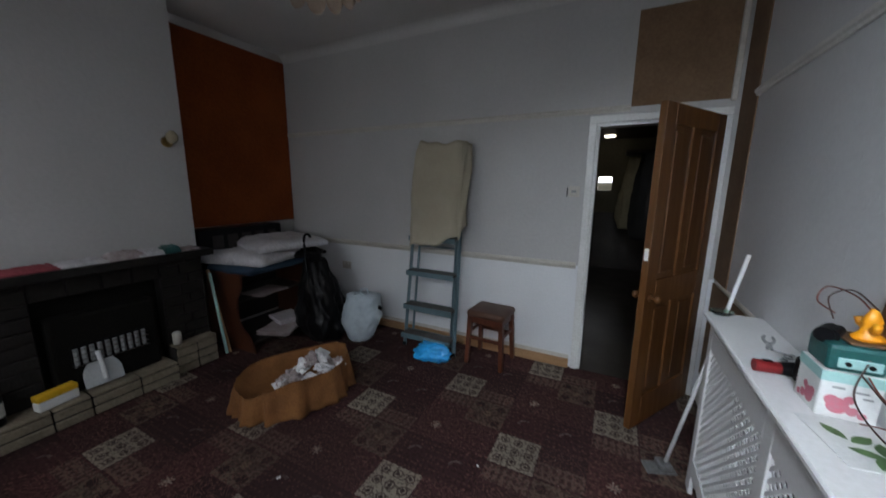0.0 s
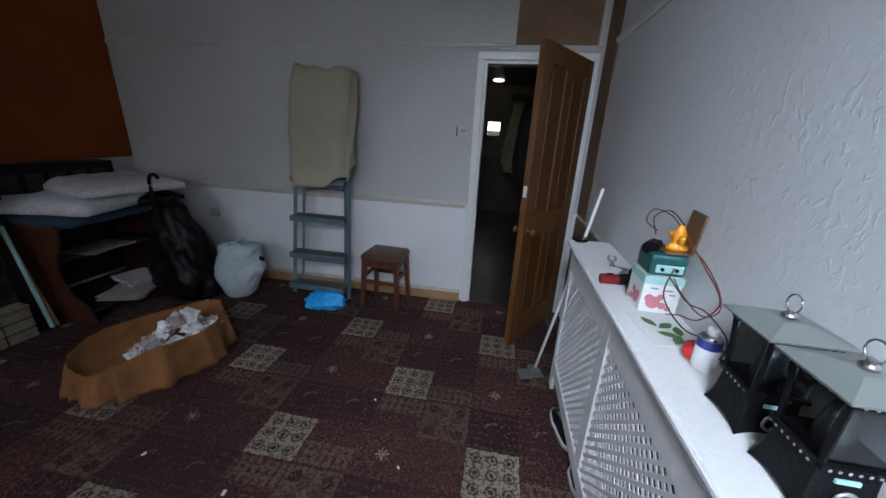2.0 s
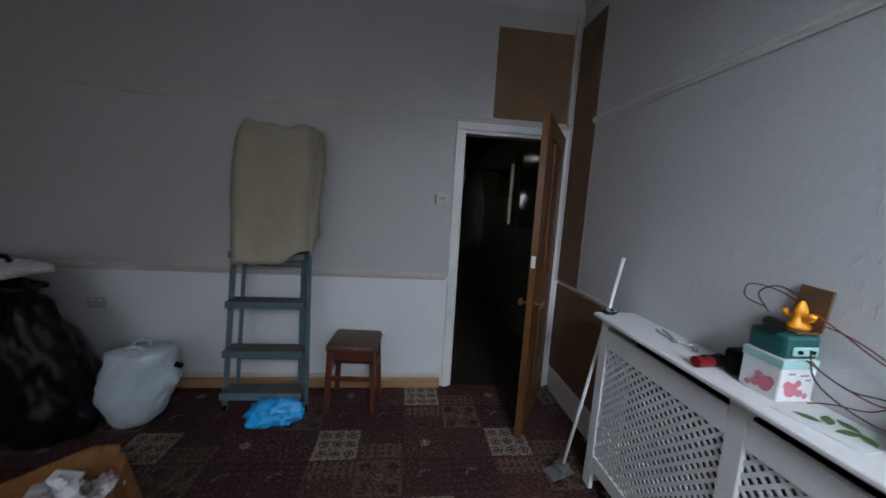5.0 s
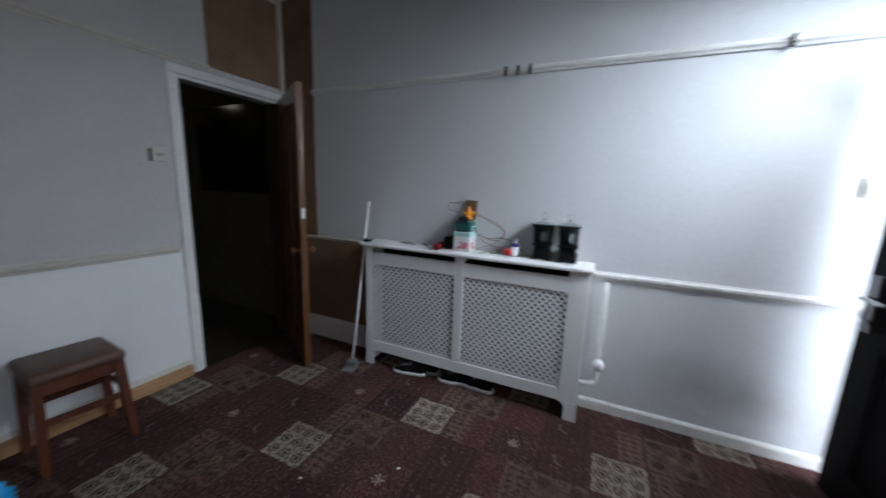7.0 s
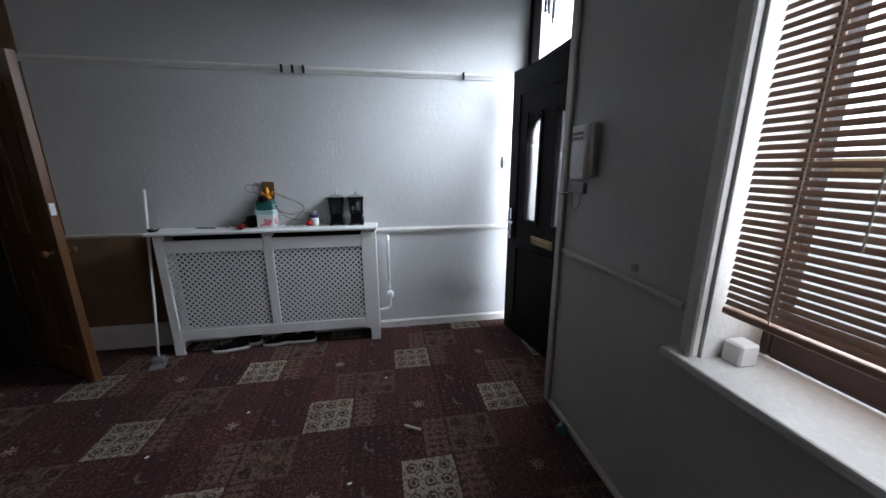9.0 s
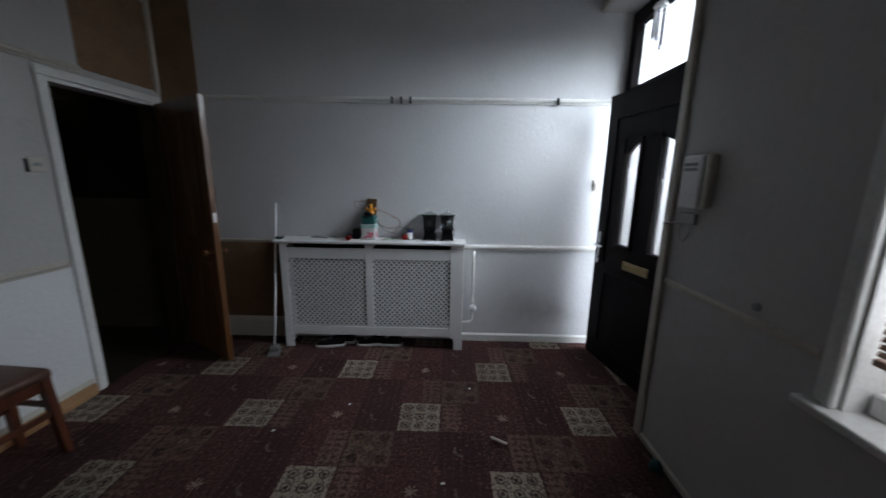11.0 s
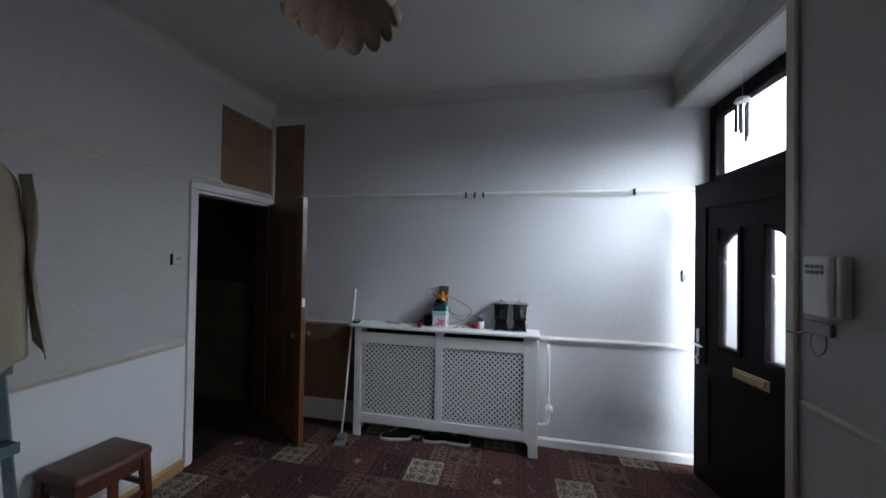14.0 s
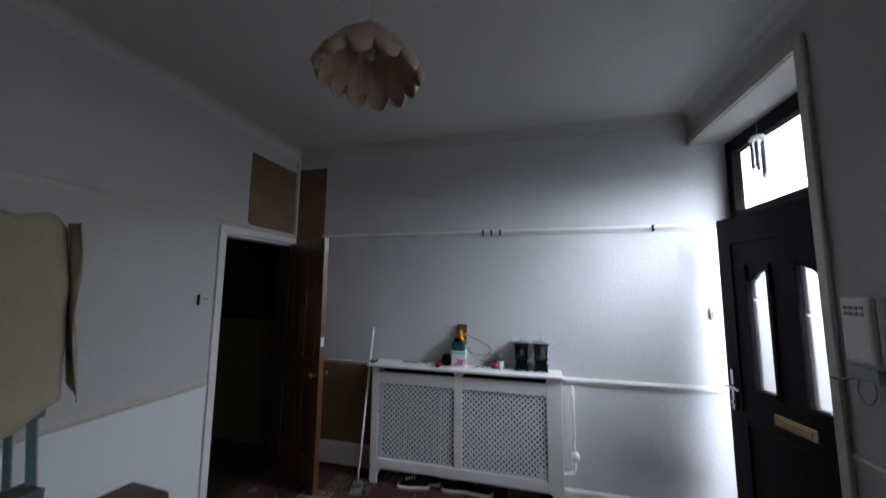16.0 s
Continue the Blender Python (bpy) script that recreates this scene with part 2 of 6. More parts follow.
M_skirt = mat("bare_pine_skirting", (0.42, 0.24, 0.12), (0.33, 0.18, 0.085), 0.55, scale=3, fine=30, stretch=(1.5, 12, 12))
M_ground = mat("paving", (0.36, 0.355, 0.34), (0.28, 0.275, 0.265), 0.85, scale=3, fine=40)
M_brick = mat("facing_brick", (0.32, 0.14, 0.09), (0.24, 0.1, 0.07), 0.9, scale=5, fine=40)


def carpet_material():
    m = bpy.data.materials.new("patchwork_carpet")
    m.use_nodes = True
    nt = m.node_tree
    n, l = nt.nodes, nt.links
    b = n["Principled BSDF"]
    tc = n.new("ShaderNodeTexCoord")
    sep = n.new("ShaderNodeSeparateXYZ")
    l.new(tc.outputs["Object"], sep.inputs[0])

    def op(kind, *args):
        x = n.new("ShaderNodeMath")
        x.operation = kind
        for k, a in enumerate(args):
            if hasattr(a, "is_output"):
                l.new(a, x.inputs[k])
            else:
                x.inputs[k].default_value = a
        return x.outputs[0]

    def blend(fac, a, c):
        x = n.new("ShaderNodeMix")
        x.data_type = "RGBA"
        l.new(fac, x.inputs["Factor"])
        for sock, v in (("A", a), ("B", c)):
            if hasattr(v, "is_output"):
                l.new(v, x.inputs[sock])
            else:
                x.inputs[sock].default_value = (*v, 1)
        return x.outputs["Result"]

    PX, PY = 0.2575, 0.2545
    # slow waver of the weave
    wav = n.new("ShaderNodeTexNoise")
    wav.inputs["Scale"].default_value = 60
    l.new(tc.outputs["Object"], wav.inputs["Vector"])
    jit = op("MULTIPLY", op("SUBTRACT", wav.outputs["Fac"], 0.5), 0.02)
    u = op("DIVIDE", op("ADD", op("ADD", sep.outputs["X"], 1.045 + PX / 2), jit), PX)
    v = op("DIVIDE", op("ADD", op("ADD", sep.outputs["Y"], 1.16 + PY / 2), jit), PY)
    iu, iv = op("FLOOR", u), op("FLOOR", v)
    fu, fv = op("SUBTRACT", op("FRACT", u), 0.5), op("SUBTRACT", op("FRACT", v), 0.5)
    au, av = op("ABSOLUTE", fu), op("ABSOLUTE", fv)
    edge = op("MAXIMUM", au, av)
    mu, mv = op("FLOORED_MODULO", iu, 4.0), op("FLOORED_MODULO", iv, 4.0)

    def is_cell(a, c):
        return op("MULTIPLY", op("COMPARE", mu, a, 0.1), op("COMPARE", mv, c, 0.1))

    light = op("ADD", is_cell(0, 0), is_cell(2, 2))
    tan = op("ADD", is_cell(1, 3), is_cell(3, 1))
    strip_a = op("ADD", is_cell(0, 3), is_cell(2, 1))
    strip_b = op("ADD", is_cell(1, 0), is_cell(3, 2))
    star = op("ADD", is_cell(0, 2), is_cell(2, 0))
    dark = op("ADD", op("ADD", is_cell(1, 1), is_cell(3, 3)), op("ADD", is_cell(0, 1), is_cell(2, 3)))
    # grounds
    vec = n.new("ShaderNodeCombineXYZ")
    l.new(iu, vec.inputs[0])
    l.new(iv, vec.inputs[1])
    wn_ = n.new("ShaderNodeTexWhiteNoise")
    wn_.noise_dimensions = "2D"
    l.new(vec.outputs[0], wn_.inputs["Vector"])
    ground = blend(wn_.outputs["Value"], (0.0841, 0.0336, 0.0346), (0.0396, 0.0217, 0.0237))
    ground = blend(op("MULTIPLY", dark, 0.22), ground, (0.016, 0.012, 0.0147))
    # ring ornament of the pale squares: a three by three of small medallions
    def rings(k, r0, r1):
        gu = op("SUBTRACT", op("FRACT", op("ADD", op("MULTIPLY", fu, k), 0.5)), 0.5)
        gv = op("SUBTRACT", op("FRACT", op("ADD", op("MULTIPLY", fv, k), 0.5)), 0.5)
        d = op("SQRT", op("ADD", op("MULTIPLY", gu, gu), op("MULTIPLY", gv, gv)))
        return op("MULTIPLY", op("GREATER_THAN", d, r0), op("LESS_THAN", d, r1)), d
    ring, dd = rings(3.3, 0.24, 0.36)
    _, core = rings(3.3, 0, 1)
    corev = op("LESS_THAN", core, 0.15)
    inside = op("LESS_THAN", edge, 0.44)
    scallop = op("LESS_THAN", edge, 0.485)
    pale = blend(op("MULTIPLY", ring, inside), (0.31, 0.265, 0.21), (0.105, 0.08, 0.068))
    pale = blend(op("MULTIPLY", corev, inside), pale, (0.0668, 0.0534, 0.0494))
    col = blend(op("MULTIPLY", light, scallop), ground, pale)
    # tan squares with a scrolling flower
    r = op("SQRT", op("ADD", op("MULTIPLY", fu, fu), op("MULTIPLY", fv, fv)))
    ang = op("ARCTAN2", fv, fu)
    petal = op("LESS_THAN", r, op("ADD", 0.26, op("MULTIPLY", op("SINE", op("MULTIPLY", ang, 4.0)), 0.13)))
    hole = op("LESS_THAN", r, 0.11)
    spots = op("LESS_THAN", op("SQRT", op("ADD", op("POWER", op("SUBTRACT", au, 0.29), 2.0), op("POWER", op("SUBTRACT", av, 0.29), 2.0))), 0.115)
    tanc = blend(petal, (0.123, 0.091, 0.0692), (0.0841, 0.0574, 0.0455))
    tanc = blend(spots, tanc, (0.0336, 0.0217, 0.0217))
    tanc = blend(hole, tanc, (0.16, 0.114, 0.0802))
    col = blend(op("MULTIPLY", tan, op("LESS_THAN", edge, 0.48)), col, tanc)
    # half-width strips with a running border
    wig = op("GREATER_THAN", op("ADD", op("SINE", op("MULTIPLY", fu, 40.0)), op("MULTIPLY", op("SINE", op("MULTIPLY", fv, 34.0)), 0.6)), 0.55)
    stripc = blend(wig, (0.144, 0.095, 0.0772), (0.0593, 0.0316, 0.0297))
    band = op("MULTIPLY", op("LESS_THAN", au, 0.48), op("LESS_THAN", av, 0.46))
    col = blend(op("MULTIPLY", op("MULTIPLY", strip_a, op("GREATER_THAN", fv, 0.0)), band), col, stripc)
    col = blend(op("MULTIPLY", op("MULTIPLY", strip_b, op("LESS_THAN", fv, 0.0)), band), col, stripc)
    # pale stars and hooks
    starf = op("LESS_THAN", r, op("ADD", 0.10, op("MULTIPLY", op("SINE", op("MULTIPLY", ang, 8.0)), 0.045)))
    col = blend(op("MULTIPLY", star, starf), col, (0.321, 0.267, 0.221))
    hook = op("MULTIPLY", op("MULTIPLY", op("GREATER_THAN", r, 0.14), op("LESS_THAN", r, 0.2)), op("GREATER_THAN", ang, 1.1))
    col = blend(op("MULTIPLY", op("MULTIPLY", dark, hook), 0.55), col, (0.208, 0.172, 0.153))
    # narrow woven bands across the dark squares
    cross = op("MULTIPLY", op("GREATER_THAN", op("SINE", op("MULTIPLY", fv, 38.0)), 0.55), op("GREATER_THAN", op("SINE", op("ADD", op("MULTIPLY", fu, 55.0), op("MULTIPLY", fv, 9.0))), -0.1))
    col = blend(op("MULTIPLY", op("MULTIPLY", op("ADD", dark, star), cross), op("MULTIPLY", op("GREATER_THAN", r, 0.24), 0.6)), col, (0.127, 0.0668, 0.0534))
    # small motifs strewn over the ground
    vor = n.new("ShaderNodeTexVoronoi")
    vor.inputs["Scale"].default_value = 26
    l.new(tc.outputs["Object"], vor.inputs["Vector"])
    sprig = op("MULTIPLY", op("LESS_THAN", vor.outputs["Distance"], 0.2), op("SUBTRACT", 1.0, op("MINIMUM", op("ADD", light, tan), 1.0)))
    col = blend(op("MULTIPLY", sprig, 0.7), col, (0.187, 0.0868, 0.0735))
    scr = n.new("ShaderNodeTexVoronoi")
    scr.feature = "DISTANCE_TO_EDGE"
    scr.inputs["Scale"].default_value = 21
    l.new(tc.outputs["Object"], scr.inputs["Vector"])
    vine = op("MULTIPLY", op("LESS_THAN", op("ABSOLUTE", op("SUBTRACT", scr.outputs["Distance"], 0.12)), 0.035), op("SUBTRACT", 1.0, op("MINIMUM", op("ADD", light, dark), 1.0)))
    col = blend(op("MULTIPLY", vine, 0.75), col, (0.153, 0.0774, 0.0614))
    grain = n.new("ShaderNodeTexNoise")
    grain.inputs["Scale"].default_value, grain.inputs["Detail"].default_value = 58, 5
    l.new(tc.outputs["Object"], grain.inputs["Vector"])
    col = blend(op("MULTIPLY", op("GREATER_THAN", grain.outputs["Fac"], 0.53), 0.62), col, (0.0214, 0.012, 0.012))
    # wear and dust
    w1 = n.new("ShaderNodeTexNoise")
    w1.inputs["Scale"].default_value, w1.inputs["Detail"].default_value = 1.4, 6
    w2 = n.new("ShaderNodeTexNoise")
    w2.inputs["Scale"].default_value, w2.inputs["Detail"].default_value = 220, 3
    for w in (w1, w2):
        l.new(tc.outputs["Object"], w.inputs["Vector"])
    dust = op("MULTIPLY", op("MULTIPLY", op("SUBTRACT", w1.outputs["Fac"], 0.30), w2.outputs["Fac"]), 3.2)
    cl = n.new("ShaderNodeClamp")
    l.new(dust, cl.inputs["Value"])
    cl.inputs["Max"].default_value = 0.6
    col = blend(cl.outputs[0], col, (0.0468, 0.0267, 0.0254))
    sp = n.new("ShaderNodeTexVoronoi")
    sp.inputs["Scale"].default_value = 34
    l.new(tc.outputs["Object"], sp.inputs["Vector"])
    speck = op("LESS_THAN", sp.outputs["Distance"], 0.045)
    col = blend(op("MULTIPLY", speck, 0.6), col, (0.4, 0.361, 0.321))
    l.new(col, b.inputs["Base Color"])
    b.inputs["Roughness"].default_value = 0.95
    b.inputs["Specular IOR Level"].default_value = 0.05
    b.inputs["Sheen Weight"].default_value = 0.0
    bp = n.new("ShaderNodeBump")
    bp.inputs["Strength"].default_value, bp.inputs["Distance"].default_value = 0.5, 0.004
    l.new(w2.outputs["Fac"], bp.inputs["Height"])
    l.new(bp.outputs["Normal"], b.inputs["Normal"])
    return m


M_carpet = carpet_material()

# ---- large structure ----
XL, YF, H = -4.15, -3.46, 2.92          # alcove wall, front wall, ceiling
BX, BY0, BY1 = -3.85, -2.95, -1.26      # chimney breast
YO = -3.76                              # outer face of the front wall
DADO, RAIL = 0.885, 2.04


def setting(name, boxes, material, label="", category="wall"):
    bm = bmesh.new()
    for q in boxes:
        box(bm, *q)
    return tagged(part(name, bm, material), label, category, kind="structure")


setting("floor", [(XL - 0.1, 0.2, YO + 0.0, 0.0, -0.08, 0.0)], M_carpet, "worn dark red patchwork carpet with pale ornamental squares", "carpet")
# lino darkened in colour to keep the hall floor in shade
M_hallfloor = mat("shaded_hall_lino", (0.03, 0.024, 0.018), (0.02, 0.016, 0.012), 0.35, scale=3, fine=30)
setting("hall_floor", [(-1.3, 0.3, 0.0, 4.4, -0.08, -0.004)], M_hallfloor, "lino floor of the unlit hall, its shade put into the colour", "floor")
setting("wall_right", [(0, 0.15, YO, 0.12, 0, H + 0.1)], M_wall, "white textured plaster wall, uneven, with painted-in shade by the door")
DX0, DX1, DH = -0.83, -0.085, 1.975
setting("wall_back_lower", [(XL - 0.15, DX0, 0, 0.12, 0, DADO), (DX1, 0, 0, 0.12, 0, DADO)], M_wall_low, "white painted wall below the dado rail")
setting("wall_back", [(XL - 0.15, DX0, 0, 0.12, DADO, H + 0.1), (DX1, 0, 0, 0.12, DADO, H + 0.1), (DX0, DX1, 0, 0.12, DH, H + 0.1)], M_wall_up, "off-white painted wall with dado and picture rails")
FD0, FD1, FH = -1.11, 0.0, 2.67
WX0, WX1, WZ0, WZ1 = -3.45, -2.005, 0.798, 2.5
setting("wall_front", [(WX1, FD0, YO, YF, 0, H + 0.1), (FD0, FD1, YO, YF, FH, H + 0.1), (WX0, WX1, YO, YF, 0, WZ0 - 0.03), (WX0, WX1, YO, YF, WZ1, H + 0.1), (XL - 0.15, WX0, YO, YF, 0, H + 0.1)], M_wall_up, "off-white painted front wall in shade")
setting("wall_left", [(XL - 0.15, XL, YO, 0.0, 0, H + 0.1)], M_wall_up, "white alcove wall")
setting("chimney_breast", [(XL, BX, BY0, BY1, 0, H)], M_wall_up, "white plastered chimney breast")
setting("ceiling", [(XL - 0.15, 0.15, YO, 0.12, H, H + 0.1)], M_ceiling, "plain dull white ceiling", "ceiling")
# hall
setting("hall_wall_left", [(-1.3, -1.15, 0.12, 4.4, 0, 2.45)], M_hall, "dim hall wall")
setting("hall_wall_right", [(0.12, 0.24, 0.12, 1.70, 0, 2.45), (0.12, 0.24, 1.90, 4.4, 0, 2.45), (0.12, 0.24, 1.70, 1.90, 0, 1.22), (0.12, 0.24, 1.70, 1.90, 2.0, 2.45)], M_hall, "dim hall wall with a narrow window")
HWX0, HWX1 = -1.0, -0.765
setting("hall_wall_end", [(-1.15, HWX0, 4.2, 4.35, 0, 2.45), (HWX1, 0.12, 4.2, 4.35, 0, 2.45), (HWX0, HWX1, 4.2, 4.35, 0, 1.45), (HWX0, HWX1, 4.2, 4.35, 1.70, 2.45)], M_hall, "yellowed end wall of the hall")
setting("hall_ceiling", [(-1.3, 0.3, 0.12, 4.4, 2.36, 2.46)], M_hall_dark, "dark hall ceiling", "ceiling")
# outdoors
setting("ground", [(-60, 60, -120, YO, -0.2, -0.12)], M_ground, "grey paving in front of the house", "ground")

# ---- joinery ----
def rail(name, axis, a, b, at, z, side, h=0.05, d=0.022, label="painted wooden rail", material=None):
    """A moulded rail on a wall: at is the wall's plane, side the way into the room."""
    bm = bmesh.new()
    pr = [(at - side * 0.002, z - h / 2), (at + side * d * 0.45, z - h / 2), (at + side * d * 0.6, z - h * 0.25), (at + side * d, z - h * 0.05), (at + side * d, z + h * 0.25), (at + side * d * 0.55, z + h * 0.4), (at + side * d * 0.5, z + h / 2), (at - side * 0.002, z + h / 2)]
    extrude_profile(bm, pr, axis, a, b)
    return tagged(part(name, bm, material or M_trim), label, "trim", kind="structure")


# duller and darker cream than the white gloss trim
M_rail_dull = mat("dull_cream_paint", (0.55, 0.52, 0.46), (0.46, 0.43, 0.37), 0.45, scale=5, fine=50)
rail("dado_rail_back", "x", XL, -0.90, 0.0, DADO, -1, label="cream painted dado rail on the back wall", material=M_rail_dull)
rail("dado_rail_right", "y", -3.66, -2.46, 0.0, 0.858, -1, label="white dado rail running from the radiator cover to the door")
rail("dado_rail_corner", "y", -0.93, -0.06, 0.0, DADO, -1, 0.03, 0.012, label="thin remnant of dado rail above bare plaster", material=M_rail_dull)
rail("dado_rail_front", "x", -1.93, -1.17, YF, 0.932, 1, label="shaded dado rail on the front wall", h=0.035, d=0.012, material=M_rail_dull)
rail("picture_rail_back", "x", XL, -0.62, 0.0, 2.065, -1, 0.045, 0.02, label="cream painted picture rail", material=M_rail_dull)
rail("picture_rail_right", "y", -3.66, -0.30, 0.0, RAIL, -1, 0.045, 0.02, label="white picture rail with coat hooks")


def skirting(name, axis, a, b, at, side, h, material, label, d=0.016):
    bm = bmesh.new()
    extrude_profile(bm, [(at - side * 0.002, 0), (at + side * d, 0), (at + side * d, h * 0.8), (at + side * d * 0.4, h), (at - side * 0.002, h)], axis, a, b)
    return tagged(part(name, bm, material), label, "skirting", kind="structure")


skirting("baseboard_back", "x", -3.0, -0.90, 0.0, -1, 0.075, M_skirt, "bare pine skirting board, unpainted", 0.03)
skirting("baseboard_back_top", "x", XL, -0.90, 0.0, -1, 0.105, M_rail_dull, "cream skirting behind a bare board", 0.012)
skirting("baseboard_right", "y", -3.66, -2.47, 0.0, -1, 0.068, M_trim, "white painted skirting, scuffed")
skirting("baseboard_corner", "y", -0.965, -0.05, 0.0, -1, 0.19, M_trim, "tall white skirting under bare plaster", 0.014)
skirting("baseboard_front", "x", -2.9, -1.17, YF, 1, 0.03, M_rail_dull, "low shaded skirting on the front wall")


def coving(name, axis, a, b, at, side, label):
    r = 0.085
    pts = [(at - side * 0.002, H + 0.002), (at + side * r, H + 0.002), (at + side * r, H)]
    for k in range(7):
        t = math.pi / 2 * k / 6
        pts.append((at + side * (r - r * math.sin(t)), H - r + r * math.cos(t)))
    pts.append((at - side * 0.002, H - r))
    bm = bmesh.new()
    extrude_profile(bm, pts, axis, a, b)
    return tagged(part(name, bm, M_coving, smooth=False), label, "coving", kind="structure")


coving("coving_back", "x", XL, 0, 0, -1, "dull white coving")
coving("coving_right", "y", YF, 0, 0, -1, "dull white coving")
coving("coving_front", "x", XL, 0, YF, 1, "dull white coving")

# bare plaster where a cupboard was taken down
setting("bare_patch_over_door", [(-0.62, -0.05, -0.006, 0.004, 2.075, 2.69)], M_patch, "bare brown plaster patch above the inner door", "plaster")
setting("bare_patch_corner", [(-0.006, 0.004, -0.31, -0.003, 0.90, 2.74)], M_patch, "bare brown plaster strip in the corner", "plaster")
setting("bare_patch_low", [(-0.006, 0.004, -0.935, -0.003, 0.19, 0.868)], M_patch, "bare brown plaster below the dado line", "plaster")
# casing pipe beside the patch
bm = bmesh.new()
box(bm, -0.062, -0.03, -0.03, -0.002, 2.06, 2.80, 0.004)
tagged(part("trim", bm, M_rail_dull), "cream painted batten in the corner", "trim", kind="structure")

# alcove panel
bm = bmesh.new()
box(bm, XL + 0.002, XL + 0.02, -1.25, -0.004, 1.10, 2.84, 0.003)
tagged(part("alcove_panel", bm, M_panel), "red-brown hardboard panel covering the alcove wall", "panel", kind="structure")


def architrave(name, x0, x1, z1, y, side, label, w=0.052, z0=0.0):
    e = thing(name, label, "door frame", kind="structure")
    for nm, q in (("jamb", (x0 - w, x0, z0, z1)), ("jamb", (x1, min(x1 + w, -0.025), z0, z1)), ("head", (x0 - w, min(x1 + w, -0.025), z1, z1 + w))):
        bm = bmesh.new()
        ya, yb = (y + side * 0.018, y - side * 0.13) if side < 0 else (y - 0.13, y + 0.018)
        box(bm, q[0], q[1], min(y, y + side * 0.02), max(y, y + side * 0.02), q[2], q[3], 0.004)
        part(nm, bm, M_trim, e)
    for xa, xb in ((x0 - 0.0, x0 + 0.022), (x1 - 0.022, x1)):
        bm = bmesh.new()
        box(bm, xa, xb, y + 0.001, y + 0.119, z0, z1 - 0.022)
        # the lining nearer the right wall has its shade as a dark colour
        part("lining", bm, M_trim if xa == x0 else M_hall_dark, e)
    bm = bmesh.new()
    box(bm, x0, x1, y + 0.001, y + 0.119, z1 - 0.022, z1)
    part("lining", bm, M_trim, e)
    return e


architrave("door_frame", DX0, DX1, DH, 0.0, -1, "white painted door frame, chipped at the foot")

# inner door: pine, standing open into the room
M_brass = mat("dull_brass", (0.5, 0.36, 0.16), (0.4, 0.28, 0.12), 0.35, metal=1.0, bump=0.03)
# darker copy of the pine: the sunken panels' shade is in its colour
M_oak_shaded = wood_mat("shaded_pine_panel", (0.115, 0.046, 0.013), (0.07, 0.027, 0.008), 0.4)


def panel_door(name, w, h, th, label):
    d = thing(name, label, "door", kind="structure")
    stile, top, mid, bot = 0.105, 0.11, 0.16, 0.2
    lock = 0.80
    cx = w / 2
    def b(nm, x0, x1, z0, z1, y0=0, y1=th, mt=None, bv=0.003, under=None):
        bm = bmesh.new()
        box(bm, x0, x1, y0, y1, z0, z1, bv)
        return part(nm, bm, mt or M_oak, under or d)
    b("stile", 0, stile, 0, h)
    b("stile", w - stile, w, 0, h)
    b("rail", stile, w - stile, 0, bot)
    b("rail", stile, w - stile, lock, lock + mid)
    b("rail", stile, w - stile, h - top, h)
    b("muntin", cx - 0.045, cx + 0.045, bot, lock)
    b("muntin", cx - 0.045, cx + 0.045, lock + mid, h - top)
    for xa, xb in ((stile, cx - 0.045), (cx + 0.045, w - stile)):
        for za, zb in ((bot, lock), (lock + mid, h - top)):
            board = b("panel", xa - 0.005, xb + 0.005, za - 0.005, zb + 0.005, 0.012, th - 0.012, M_oak_shaded)
            b("panel_field", xa + 0.035, xb - 0.035, za + 0.035, zb - 0.035, 0.006, th - 0.006, M_oak_shaded, 0.005, board)
    for s in (-1, 1):
        bm = bmesh.new()
        y0 = 0 if s < 0 else th
        cyl(bm, (w - 0.055, y0, 0.86), (w - 0.055, y0 + s * 0.006, 0.86), 0.026)
        cyl(bm, (w - 0.055, y0 + s * 0.004, 0.86), (w - 0.055, y0 + s * 0.035, 0.86), 0.009)
        lathe_at = Matrix.Translation((w - 0.055, y0 + s * 0.045, 0.86))
        g = bmesh.ops.create_uvsphere(bm, u_segments=16, v_segments=10, radius=0.024)
        bmesh.ops.transform(bm, matrix=lathe_at @ Matrix.Diagonal((1, 0.7, 1, 1)), verts=g["verts"])
        part("knob", bm, M_oak, d, "turned wooden knob", smooth=True)
    bm = bmesh.new()
    box(bm, w - 0.001, w + 0.002, 0.008, th - 0.008, 1.085, 1.155, 0.0005)
    part("latch_plate", bm, M_white, d, "pale worn latch keep")
    return d


inner = panel_door("door_1", 0.725, 1.955, 0.04, "varnished pine panel door standing open")
# the leaf swings on the side next to the right wall
inner.matrix_world = pose(-0.105, -0.022, 0.012, 0, 0, -121.8)

# ---- front door, hinged away from the right wall, ajar ----
M_frost = glass_mat("frosted_glass", (0.93, 0.96, 0.97), 0.35)
M_clear = glass_mat("clear_glass")
M_chrome = mat("brushed_chrome", (0.62, 0.62, 0.63), (0.5, 0.5, 0.52), 0.25, metal=1.0, bump=0.02)
M_goldplate = mat("gold_anodised", (0.3, 0.23, 0.12), (0.23, 0.17, 0.09), 0.3, metal=1.0, bump=0.02)
ff = thing("door_frame_2", "dark brown outer door frame with a transom light", "door frame", kind="structure")
FY0, FY1 = -3.755, -3.69
